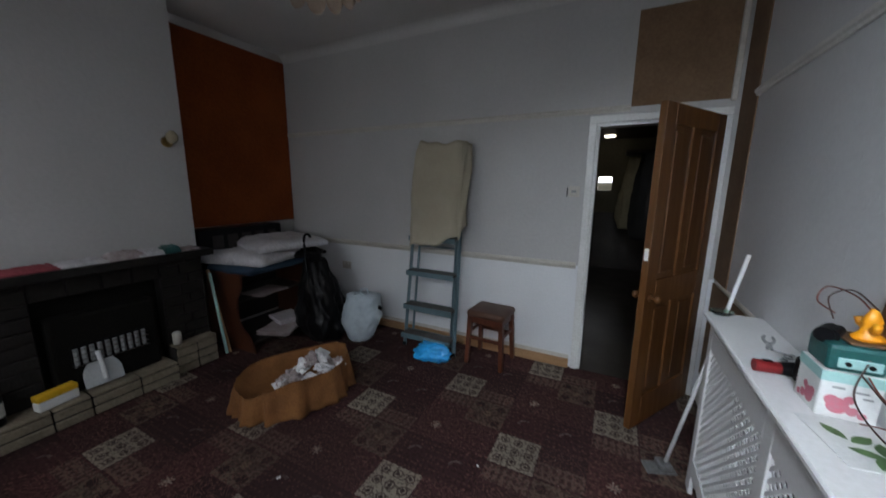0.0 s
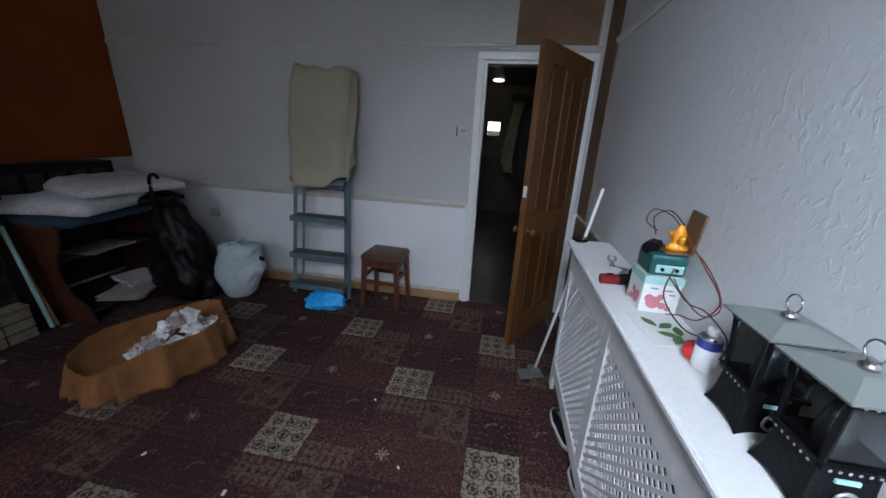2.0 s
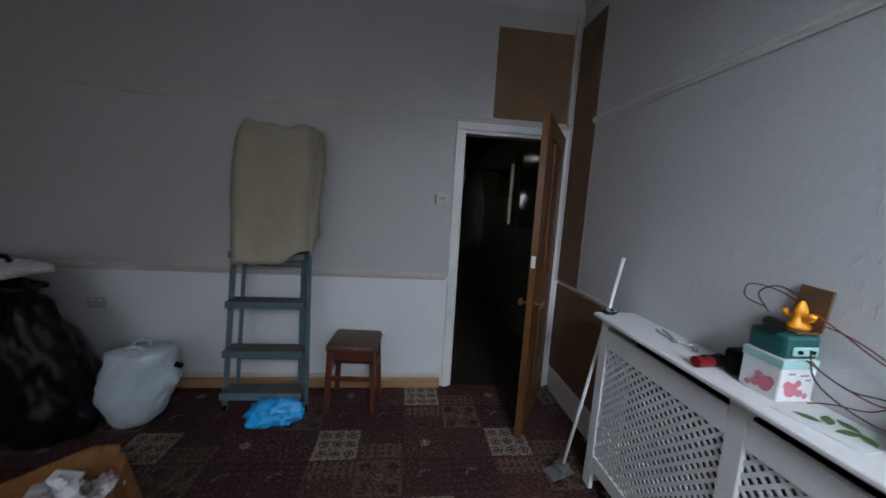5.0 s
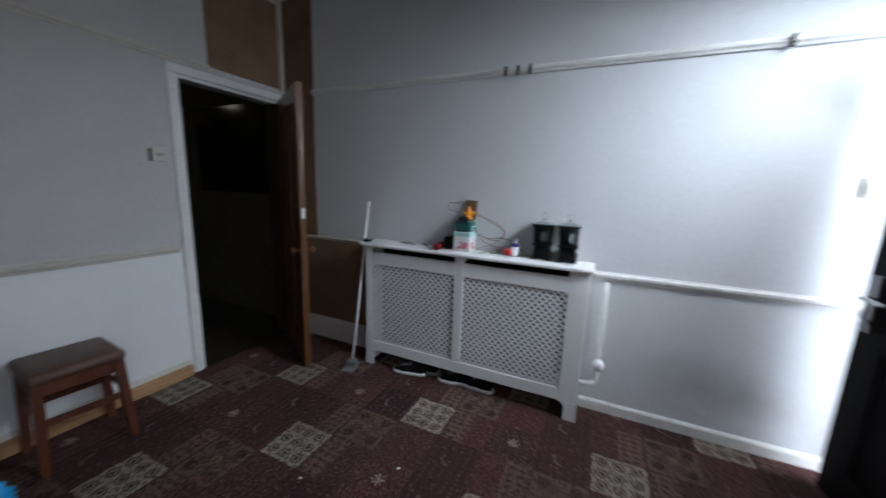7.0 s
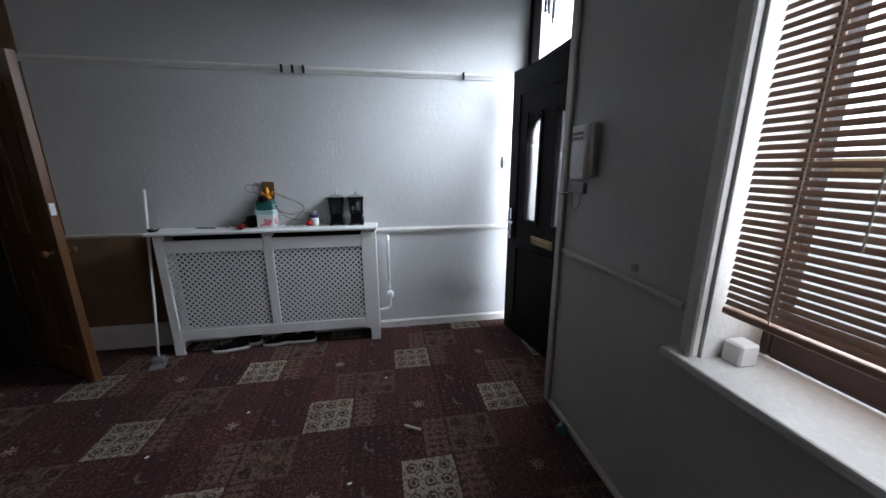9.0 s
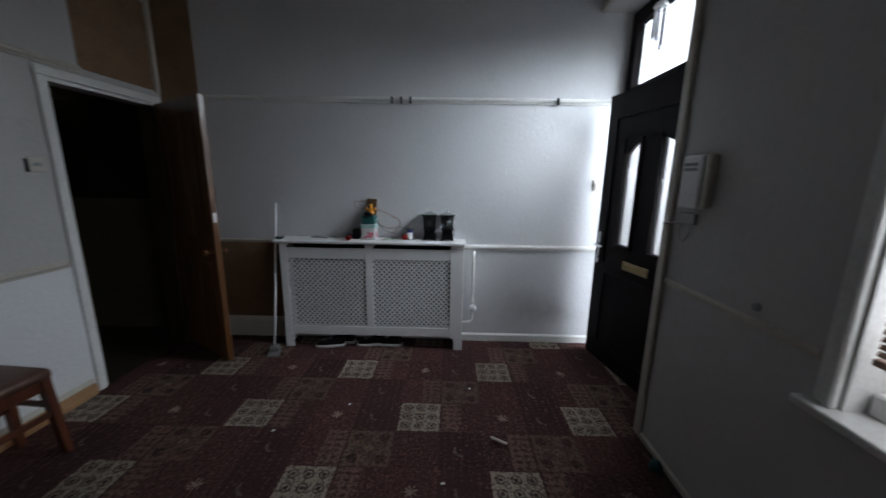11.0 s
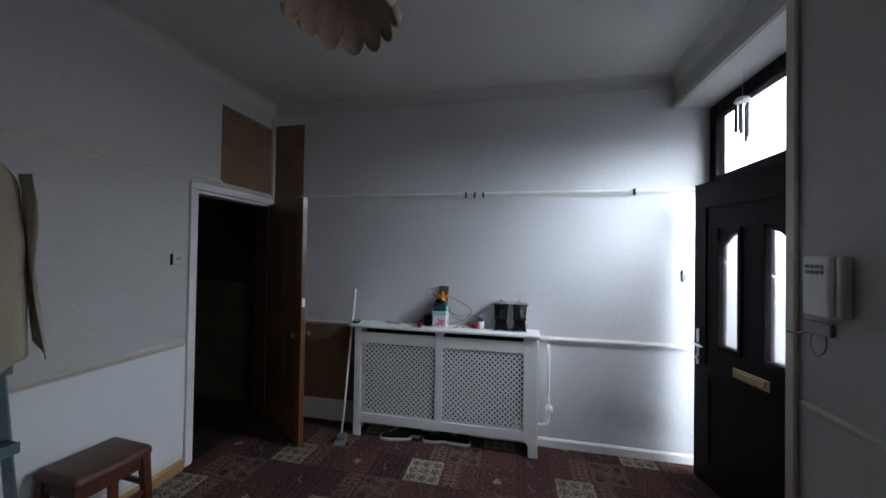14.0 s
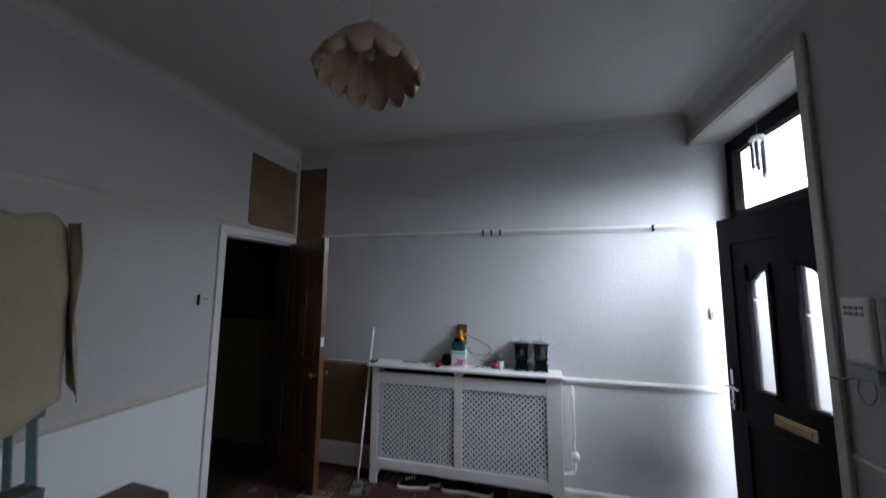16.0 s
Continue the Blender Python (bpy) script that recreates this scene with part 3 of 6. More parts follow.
for nm, q in (("post", (-0.085, -0.003, 0, 2.66)), ("post", (FD0 + 0.003, FD0 + 0.085, 0, 2.66)), ("head", (FD0 + 0.085, -0.085, 2.56, 2.66)), ("transom_bar", (FD0 + 0.085, -0.085, 2.06, 2.125)), ("sill", (FD0 + 0.085, -0.085, 0, 0.010))):
    bm = bmesh.new()
    box(bm, q[0], q[1], FY0, FY1, q[2], q[3], 0.006)
    part(nm, bm, M_darkwood, ff)
for nm, q in (("bead", (-0.105, -0.086, 2.126, 2.559)), ("bead", (FD0 + 0.086, FD0 + 0.105, 2.126, 2.559))):
    bm = bmesh.new()
    box(bm, q[0], q[1], FY0 + 0.015, FY1 + 0.012, q[2], q[3], 0.004)
    part(nm, bm, M_darkwood, ff)
bm = bmesh.new()
box(bm, FD0 + 0.1, -0.1, FY0 + 0.028, FY0 + 0.034, 2.12, 2.565)
pane = part("pane", bm, M_clear, ff, "clear transom pane")
pane.visible_shadow = False


def front_door():
    w, h, th = 0.905, 2.04, 0.05
    d = thing("door_2", "dark stained outer door with two arched frosted panes, ajar", "door", kind="structure")
    panes = ((0.20, 0.345), (0.53, 0.675))
    z0, z1, zs = 0.965, 1.70, 1.63
    # stiles and rails round the two panes
    cols = [(0, panes[0][0]), (panes[0][1], panes[1][0]), (panes[1][1], w)]
    for k, (a, c) in enumerate(cols):
        bm = bmesh.new()
        box(bm, a, c, 0, th, z0, z1, 0.0)
        part("stile", bm, M_darkwood, d)
    bm = bmesh.new()
    box(bm, 0, w, 0, th, z1, h, 0.0)
    part("top_rail", bm, M_darkwood, d)
    bm = bmesh.new()
    box(bm, 0, w, 0, th, 0, z0, 0.0)
    lower = part("lower_panel", bm, M_darkwood, d)
    for k, (a, c) in enumerate(panes):
        bm = bmesh.new()
        box(bm, a - 0.005, c + 0.005, 0.02, 0.027, z0 - 0.005, z1 + 0.005)
        g = part("pane", bm, M_frost, d, "frosted arched pane glowing with daylight")
        g.visible_shadow = False
        # sloping corner that gives the pane its half arch
        bm = bmesh.new()
        tip, low = (c, a) if k == 0 else (a, c)
        pts = [(low, zs - 0.02), (low + (tip - low) * 0.4, zs + 0.035), (tip, z1), (low, z1)]
        A = [bm.verts.new((x, 0.0, z)) for x, z in pts]
        B = [bm.verts.new((x, th, z)) for x, z in pts]
        for i in range(4):
            bm.faces.new((A[i], A[(i + 1) % 4], B[(i + 1) % 4], B[i]))
        bm.faces.new(A)
        bm.faces.new(B)
        bmesh.ops.recalc_face_normals(bm, faces=bm.faces)
        part("arch_corner", bm, M_darkwood, d)
        # raised bead on the room side
        bm = bmesh.new()
        e = 0.028
        for q in ((a - e, a, z0 - e, z1 + 0.02), (c, c + e, z0 - e, z1 + 0.02), (a, c, z0 - e, z0)):
            box(bm, q[0], q[1], th, th + 0.012, q[2], q[3], 0.004)
        part("moulding", bm, M_darkwood, d)
    bm = bmesh.new()
    e = 0.02
    for q in ((0.13, 0.13 + e, 0.16, 0.72), (w - 0.13 - e, w - 0.13, 0.16, 0.72), (0.13, w - 0.13, 0.14, 0.16), (0.13, w - 0.13, 0.72, 0.74), (0.10, w - 0.10, 1.86, 1.88), (w - 0.12, w - 0.10, 0.80, 1.86), (0.10, 0.12, 0.80, 1.86)):
        box(bm, q[0], q[1], th, th + 0.01, q[2], q[3], 0.003)
    part("moulding", bm, M_darkwood, d)
    bm = bmesh.new()
    box(bm, 0.31, 0.56, th, th + 0.012, 0.80, 0.86, 0.004)
    box(bm, 0.335, 0.535, th + 0.012, th + 0.018, 0.812, 0.848, 0.003)
    part("letter_plate", bm, M_goldplate, lower, "gold letter plate")
    bm = bmesh.new()
    box(bm, w - 0.06, w - 0.03, th, th + 0.01, 0.78, 1.03, 0.005)
    part("lock_plate", bm, M_chrome, d, "chrome lock plate")
    bm = bmesh.new()
    cyl(bm, (w - 0.045, th + 0.005, 0.93), (w - 0.045, th + 0.05, 0.93), 0.009)
    tube(bm, smooth_line([(w - 0.045, th + 0.048, 0.93), (w - 0.08, th + 0.05, 0.931), (w - 0.15, th + 0.045, 0.925)]), 0.009)
    part("lever", bm, M_chrome, d, "chrome lever handle", smooth=True)
    bm = bmesh.new()
    cyl(bm, (w - 0.045, th, 0.83), (w - 0.045, th + 0.018, 0.83), 0.012)
    part("key_barrel", bm, M_chrome, d)
    return d


front = front_door()
front.matrix_world = pose(-1.02, -3.742, 0.012, 0, 0, 10.0)
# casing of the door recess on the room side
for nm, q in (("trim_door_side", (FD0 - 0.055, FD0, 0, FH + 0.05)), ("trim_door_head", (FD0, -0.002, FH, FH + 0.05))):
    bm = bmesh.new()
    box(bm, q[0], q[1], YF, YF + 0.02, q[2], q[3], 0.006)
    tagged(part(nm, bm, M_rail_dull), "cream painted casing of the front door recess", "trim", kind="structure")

# ---- window ----
M_winframe = wood_mat("brown_window_frame", (0.06, 0.035, 0.03), (0.042, 0.024, 0.021), 0.45, "x", 0.05)
win = thing("window_1", "front window with a deep white sill and dark frame", "window", kind="structure")
for nm, q in (("frame", (WX0, WX0 + 0.03, 0.80, WZ1)), ("frame", (WX1 - 0.03, WX1, 0.80, WZ1)), ("frame", (WX0 + 0.03, WX1 - 0.03, 0.80, 0.955)), ("frame", (WX0 + 0.03, WX1 - 0.03, WZ1 - 0.07, WZ1)), ("mullion", (-2.745, -2.715, 0.955, WZ1 - 0.07))):
    bm = bmesh.new()
    box(bm, q[0], q[1], -3.74, -3.67, q[2], q[3], 0.006)
    part(nm, bm, M_winframe, win)
for a, c in ((WX0 + 0.025, -2.742), (-2.718, WX1 - 0.025)):
    bm = bmesh.new()
    box(bm, a, c, -3.71, -3.704, 0.95, WZ1 - 0.065)
    g = part("pane", bm, M_clear, win)
    g.visible_shadow = False
bm = bmesh.new()
box(bm, WX0 - 0.08, WX1 + 0.085, -3.67, -3.40, 0.770, 0.80, 0.008, 2)
part("window_sill", bm, M_trim, win, "white gloss sill")
for nm, q in (("casing", (WX1, WX1 + 0.028, 0.80, WZ1 + 0.09)), ("casing", (WX1 + 0.03, WX1 + 0.06, 0.80, WZ1 + 0.09)), ("casing", (WX0 - 0.06, WX0, 0.80, WZ1 + 0.09)), ("casing", (WX0, WX1, WZ1, WZ1 + 0.09))):
    bm = bmesh.new()
    box(bm, q[0], q[1], YF, YF + (0.03 if q[1] - q[0] < 0.029 else 0.018), q[2], q[3], 0.006)
    part(nm, bm, M_trim, win)
bm = bmesh.new()
box(bm, WX1 - 0.008, WX1 - 0.0005, -3.668, YF - 0.001, 0.80, WZ1 - 0.001)
part("reveal_board", bm, M_trim, win, "white gloss reveal")
bm = bmesh.new()
box(bm, WX1 - 0.072, WX1 - 0.014, -3.585, -3.52, 0.80, 0.868, 0.006)
tagged(part("sill_block", bm, M_white), "small white plastic block on the window sill", "block")

# venetian blind, slats tilted
M_slat = wood_mat("brown_wood_slat", (0.42, 0.27, 0.205), (0.33, 0.205, 0.15), 0.5, "x", 0.05)
blind = thing("venetian_blind", "brown wooden venetian blind, slats tilted nearly shut", "blind")
bx0, bx1, by = WX0 + 0.03, WX1 - 0.034, -3.478
slat_bm = bmesh.new()
box(slat_bm, bx0, bx1, -0.0076, 0.0076, -0.0008, 0.0008)
slat = part("slat", slat_bm, M_slat, blind)
slat.matrix_basis = pose(0, by, 0.995, -68, 0, 0)
for k in range(1, 70):
    s = slat.copy()
    scene.collection.objects.link(s)
    s.matrix_basis = pose(0, by, 0.995 + 0.0209 * k, -68 + 1.5 * math.sin(k * 1.7), 0, 0)
bm = bmesh.new()
box(bm, bx0, bx1, by - 0.012, by + 0.012, 0.962, 0.982, 0.003)
part("bottom_rail", bm, M_slat, blind)
bm = bmesh.new()
box(bm, bx0, bx1, by - 0.016, by + 0.016, 2.44, 2.49, 0.003)
part("head_rail", bm, M_slat, blind)
for x in (bx1 - 0.12, (bx0 + bx1) / 2, bx0 + 0.12):
    bm = bmesh.new()
    for dy in (-0.010, 0.010):
        cyl(bm, (x, by + dy, 0.98), (x, by + dy, 2.45), 0.0016, n=6)
    part("ladder_cord", bm, M_rail_dull, blind)
bm = bmesh.new()
cyl(bm, (bx1 - 0.25, by + 0.014, 1.2), (bx1 - 0.25, by + 0.014, 2.45), 0.002, n=6)
part("pull_cord", bm, M_rail_dull, blind)

# ---- radiator cover ----
cov = thing("radiator_cover", "white painted radiator cover with diamond lattice grilles", "radiator cover", (0, 0, 0))
CX, CY0, CY1 = -0.20, -2.462, -0.958


def cov_box(nm, q, bevel=0.003, label=""):
    bm = bmesh.new()
    box(bm, *q, bevel)
    return part(nm, bm, M_white, cov, label)


cov_box("top", (-0.228, -0.003, -2.475, -0.918, 0.908, 0.93), 0.006)
t = 0.018
cov_box("side", (CX + t, -0.003, CY1 - t, CY1, 0.0, 0.907))
cov_box("side", (CX + t, -0.003, CY0, CY0 + t, 0.0, 0.907))
cov_box("stile", (CX, CX + t, -1.018, CY1, 0.115, 0.886))
cov_box("stile", (CX, CX + t, CY0, -2.350, 0.115, 0.886))
cov_box("stile", (CX, CX + t, -1.722, -1.658, 0.192, 0.886))
cov_box("upper_rail", (CX, CX + t, -1.658, -1.018, 0.778, 0.868))
cov_box("upper_rail", (CX, CX + t, -2.350, -1.722, 0.778, 0.868))
cov_box("lower_rail", (CX, CX + t, -2.350, -1.018, 0.115, 0.192))
cov_box("cleat", (CX, CX + t, -1.03, CY1, 0.886, 0.907))
cov_box("cleat", (CX, CX + t, -1.735, -1.655, 0.886, 0.907))
cov_box("cleat", (CX, CX + t, CY0, -2.355, 0.886, 0.907))
for s, ya, yb in ((1, CY1, -1.022), (-1, CY0, -2.392)):
    # foot: straight inner edge with a rounded corner under the lower rail
    bm = bmesh.new()
    pts = [(ya, 0.0), (yb, 0.0), (yb, 0.07)]
    for k in range(1, 7):
        a = math.pi / 2 * k / 6
        pts.append((yb - s * 0.045 * (1 - math.cos(a)), 0.07 + 0.045 * math.sin(a)))
    pts.append((ya, 0.115))
    A = [bm.verts.new((CX, y, z)) for y, z in pts]
    B = [bm.verts.new((CX + t, y, z)) for y, z in pts]
    n_ = len(pts)
    for i in range(n_):
        bm.faces.new((A[i], A[(i + 1) % n_], B[(i + 1) % n_], B[i]))
    bm.faces.new(A)
    bm.faces.new(B)
    bmesh.ops.recalc_face_normals(bm, faces=bm.faces)
    part("foot", bm, M_white, cov)


def lattice(y0, y1, z0, z1, pitch=0.041, w=0.0125):
    bm = bmesh.new()
    for sgn, xo in ((1, 0.0), (-1, 0.003)):
        span = (y1 - y0) + (z1 - z0)
        k = 0
        c = pitch / 2
        while c < span:
            # a diagonal bar clipped to the opening
            if sgn > 0:
                a = (y0 + max(0, c - (z1 - z0)), z0 + min(c, z1 - z0))
                b = (y0 + min(c, y1 - y0), z0 + max(0, c - (y1 - y0)))
            else:
                a = (y1 - max(0, c - (z1 - z0)), z0 + min(c, z1 - z0))
                b = (y1 - min(c, y1 - y0), z0 + max(0, c - (y1 - y0)))
            L = math.hypot(b[0] - a[0], b[1] - a[1])
            if L > 0.01:
                ny, nz = -(b[1] - a[1]) / L * w / 2, (b[0] - a[0]) / L * w / 2
                f = [bm.verts.new((CX + 0.006 + xo, p[0] + e * ny, p[1] + e * nz)) for p, e in ((a, 1), (b, 1), (b, -1), (a, -1))]
                g = [bm.verts.new((CX + 0.009 + xo, v.co.y, v.co.z)) for v in f]
                bm.faces.new(f)
                bm.faces.new(g[::-1])
                for i in range(4):
                    bm.faces.new((f[i], g[i], g[(i + 1) % 4], f[(i + 1) % 4]))
            c += pitch
            k += 1
    bmesh.ops.recalc_face_normals(bm, faces=bm.faces)
    part("grille", bm, M_white, cov, "white diamond lattice grille")


lattice(-1.660, -1.016, 0.190, 0.780)
lattice(-2.352, -1.720, 0.190, 0.780)

# dark sheet added to blacken slot and lattice holes, where only shade lies
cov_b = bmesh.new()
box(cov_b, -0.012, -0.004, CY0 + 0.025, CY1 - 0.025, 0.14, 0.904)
part("backing", cov_b, M_black, cov, "added dark sheet standing in for the shade inside the cover")

# radiator inside the cover, its enamel coloured dark in place of shade
M_rad = mat("shaded_radiator_enamel", (0.06, 0.058, 0.055), (0.04, 0.039, 0.037), 0.5, scale=3, fine=40)
rad = thing("radiator", "panel radiator behind the lattice, shade put into its colour", "radiator")
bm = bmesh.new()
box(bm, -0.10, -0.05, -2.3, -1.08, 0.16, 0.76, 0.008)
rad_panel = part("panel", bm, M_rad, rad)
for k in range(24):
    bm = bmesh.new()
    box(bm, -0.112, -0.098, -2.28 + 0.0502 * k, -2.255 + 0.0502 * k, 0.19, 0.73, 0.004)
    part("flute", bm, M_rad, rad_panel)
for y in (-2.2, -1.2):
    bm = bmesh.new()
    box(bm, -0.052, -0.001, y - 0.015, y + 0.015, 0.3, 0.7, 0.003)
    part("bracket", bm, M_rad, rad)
bm = bmesh.new()
tube(bm, smooth_line([(-0.075, -2.30, 0.2), (-0.075, -2.44, 0.2), (-0.07, -2.50, 0.2), (-0.055, -2.545, 0.22), (-0.05, -2.55, 0.34), (-0.05, -2.55, 0.83)]), 0.013)
part("pipe", bm, M_trim, rad, smooth=True)
bm = bmesh.new()
lathe(bm, [(0.012, -0.03), (0.026, -0.025), (0.03, 0.0), (0.027, 0.03), (0.015, 0.035)], 14)
bmesh.ops.transform(bm, matrix=pose(-0.085, -2.555, 0.335, 0, 90, 0), verts=bm.verts)
part("valve", bm, M_white, rad, "white thermostatic valve", smooth=True)

# ---- things along the radiator cover ----
TOPZ = 0.931
M_teal = mat("teal_plastic", (0.014, 0.105, 0.10), (0.010, 0.075, 0.072), 0.4, bump=0.05)
M_tealpale = mat("pale_teal_card", (0.35, 0.6, 0.58), (0.3, 0.52, 0.5), 0.6)
M_pink = mat("pink_print", (0.6, 0.14, 0.2), (0.5, 0.2, 0.24), 0.6)
M_card = mat("white_card", (0.72, 0.73, 0.72), (0.64, 0.65, 0.64), 0.6)
M_orange = mat("orange_plastic", (0.85, 0.33, 0.01), (0.75, 0.27, 0.01), 0.4, bump=0.05)
M_red = mat("red_plastic", (0.5, 0.015, 0.012), (0.4, 0.01, 0.01), 0.4, bump=0.05)
M_browncard = mat("brown_board", (0.14, 0.07, 0.03), (0.1, 0.05, 0.02), 0.7)
M_wire = mat("red_brown_cable", (0.2, 0.05, 0.035), (0.13, 0.035, 0.025), 0.5)
M_wireblk = mat("dark_cable", (0.06, 0.025, 0.02), (0.04, 0.02, 0.015), 0.5)
M_green = mat("leaf_print", (0.08, 0.17, 0.05), (0.05, 0.11, 0.035), 0.6, scale=30)
M_blue = mat("deep_blue_print", (0.03, 0.04, 0.22), (0.025, 0.03, 0.17), 0.4)
M_grey = mat("grey_plastic", (0.3, 0.31, 0.31), (0.24, 0.25, 0.25), 0.45)

tb = thing("tissue_box", "cube tissue box printed teal and pink", "box", (-0.080, -1.675, TOPZ))
tb.scale = (0.92, 0.92, 0.92)
bm = bmesh.new()
box(bm, -0.062, 0.062, -0.062, 0.062, 0, 0.138, 0.003)
carton = part("carton", bm, M_card, tb)
bm = bmesh.new()
box(bm, -0.0635, 0.0635, -0.0635, 0.0635, 0.108, 0.1365)
part("teal_band", bm, M_tealpale, carton, "pale teal printed band")
for k, (u, z, r) in enumerate(((-0.02, 0.04, 0.024), (-0.035, 0.055, 0.015), (0.01, 0.03, 0.013), (0.0, 0.062, 0.012), (0.03, 0.022, 0.01))):
    for face in (0, 1):
        bm = bmesh.new()
        g = bmesh.ops.create_circle(bm, cap_ends=True, segments=14, radius=r)
        mm = pose(u, -0.0634 - 0.0005 * k, z, 90, 0, 0) if face == 0 else pose(-0.0634 - 0.0005 * k, u, z, 0, -90, 0)
        bmesh.ops.transform(bm, matrix=mm, verts=bm.verts)
        part("printed_flower", bm, M_pink, carton, "pink printed flower")
for u, z, w in ((0.02, 0.085, 0.03), (0.035, 0.07, 0.02), (-0.025, 0.09, 0.025)):
    bm = bmesh.new()
    box(bm, u - w / 2, u + w / 2, -0.0642, -0.0634, z, z + 0.006)
    part("print_bar", bm, M_grey, carton)

ra = thing("battery_charger", "teal battery charger on the tissue box", "charger", (-0.078, -1.675, TOPZ + 0.127))
ra.scale = (0.94, 0.94, 0.94)
bm = bmesh.new()
box(bm, -0.058, 0.058, -0.06, 0.06, 0.0, 0.075, 0.012, 2)
charger_body = part("body", bm, M_teal, ra)
bm = bmesh.new()
box(bm, -0.04, 0.045, -0.066, -0.059, 0.014, 0.042, 0.003)
part("front_panel", bm, M_tealpale, charger_body, "pale panel with sockets")
for u in (-0.022, 0.022):
    bm = bmesh.new()
    cyl(bm, (u, -0.072, 0.028), (u, -0.064, 0.028), 0.006, n=12)
    part("socket", bm, M_black, charger_body)
for u, r in ((-0.06, 0.022), (-0.045, 0.018)):
    bm = bmesh.new()
    cyl(bm, (u, -0.02, 0.085), (u + 0.035, 0.03, 0.09), r, r * 0.8, 12)
    part("clamp", bm, M_black, ra, "black cable clamp")
bm = bmesh.new()
box(bm, -0.02, 0.055, -0.052, 0.05, 0.076, 0.084, 0.002)
part("lid_board", bm, M_browncard, ra)

cb = thing("board_offcut", "small brown board leaning on the wall", "board", (-0.018, -1.680, 1.135))
bm = bmesh.new()
box(bm, -0.004, 0.004, -0.042, 0.042, 0.0, 0.125, 0.001, m=pose(0, 0, 0, 3, 4, 0))
part("board", bm, M_browncard, cb)
oc = thing("orange_clip", "bright orange plastic clip on the charger", "clip", (-0.05, -1.685, TOPZ + 0.206))
bm = bmesh.new()
lathe(bm, [(0.030, 0), (0.034, 0.008), (0.02, 0.02), (0.016, 0.04), (0.02, 0.05), (0.014, 0.066), (0.006, 0.082), (0.0, 0.084)], 14, squash=0.75)
part("body", bm, M_orange, oc, smooth=True)
for s in (-1, 1):
    bm = bmesh.new()
    tube(bm, smooth_line([(0, s * 0.008, 0.03), (-0.005, s * 0.03, 0.035), (-0.008, s * 0.038, 0.05)], 4), 0.009)
    part("jaw", bm, M_orange, oc, smooth=True)

cable = thing("charger_cable", "tangled red-brown charger leads", "cable")
for nm, pts, mt in (
        ("lead", [(-0.06, -1.73, 1.10), (-0.10, -1.79, 1.02), (-0.085, -1.90, 0.975), (-0.05, -1.98, 0.985), (-0.03, -2.05, 0.96), (-0.04, -2.06, 0.938)], M_wireblk),
        ("lead", [(-0.07, -1.735, 1.06), (-0.05, -1.82, 1.02), (-0.04, -1.90, 1.03), (-0.035, -1.99, 1.01), (-0.04, -2.01, 0.97), (-0.05, -1.99, 0.935)], M_wireblk),
        ("lead", [(-0.05, -1.70, 1.17), (-0.035, -1.80, 1.15), (-0.03, -1.90, 1.10), (-0.03, -1.93, 1.05), (-0.04, -1.88, 1.01), (-0.05, -1.78, 1.03), (-0.06, -1.74, 1.06)], M_wire),
        ("lead", [(-0.045, -1.72, 1.19), (-0.03, -1.82, 1.13), (-0.028, -1.92, 1.07), (-0.035, -1.87, 0.99), (-0.05, -1.80, 0.965), (-0.06, -1.75, 0.94)], M_wire),
        ("lead", [(-0.09, -1.62, 1.18), (-0.11, -1.57, 1.20), (-0.09, -1.56, 1.24), (-0.06, -1.62, 1.235), (-0.05, -1.68, 1.21)], M_wire),
        ("lead", [(-0.10, -1.64, 1.17), (-0.10, -1.60, 1.22), (-0.07, -1.63, 1.25), (-0.05, -1.70, 1.22)], M_wireblk)):
    bm = bmesh.new()
    tube(bm, smooth_line(pts, 8), 0.0021, 6)
    part(nm, bm, mt, cable, smooth=True)

lp = thing("leaf_print_leaflet", "white leaflet printed with green leaves", "leaflet", (-0.095, -1.83, TOPZ), 8)
bm = bmesh.new()
box(bm, -0.075, 0.075, -0.10, 0.09, 0.0, 0.002)
part("sheet", bm, M_card, lp)
for k, (u, v, a) in enumerate(((0.01, 0.01, 30), (0.03, -0.02, 70), (-0.01, -0.04, -20), (-0.03, 0.03, 110), (0.0, -0.07, 50))):
    bm = bmesh.new()
    pts = [(0.034 * math.sin(math.pi * i / 8) * (1 if i < 9 else 1), 0) for i in range(9)]
    A = [bm.verts.new((0.062 * i / 8 - 0.031, 0.014 * math.sin(math.pi * i / 8), 0.0)) for i in range(9)]
    B = [bm.verts.new((0.062 * i / 8 - 0.031, -0.014 * math.sin(math.pi * i / 8), 0.0)) for i in range(1, 8)]
    bm.faces.new(A + B[::-1])
    bmesh.ops.transform(bm, matrix=pose(u, v, 0.0027 + 0.0003 * k, 0, 0, a), verts=bm.verts)
    part("printed_leaf", bm, M_green, lp)

rc = thing("aerosol_cap", "bright red plastic cap lying on its side", "cap", (-0.088, -1.972, TOPZ + 0.0205), 62)
bm = bmesh.new()
cap = [(0.0, 0.040), (0.015, 0.040), (0.0195, 0.036), (0.0205, 0.0), (0.0185, 0.0), (0.0175, 0.034), (0.0, 0.036)]
lathe(bm, cap, 22)
bmesh.ops.transform(bm, matrix=pose(0.02, 0, 0, 0, -90, 0), verts=bm.verts)
part("shell", bm, M_red, rc, smooth=True)
bm = bmesh.new()
lathe(bm, [(0.0207, 0.001), (0.0213, 0.002), (0.0213, 0.006), (0.0207, 0.007)], 22)
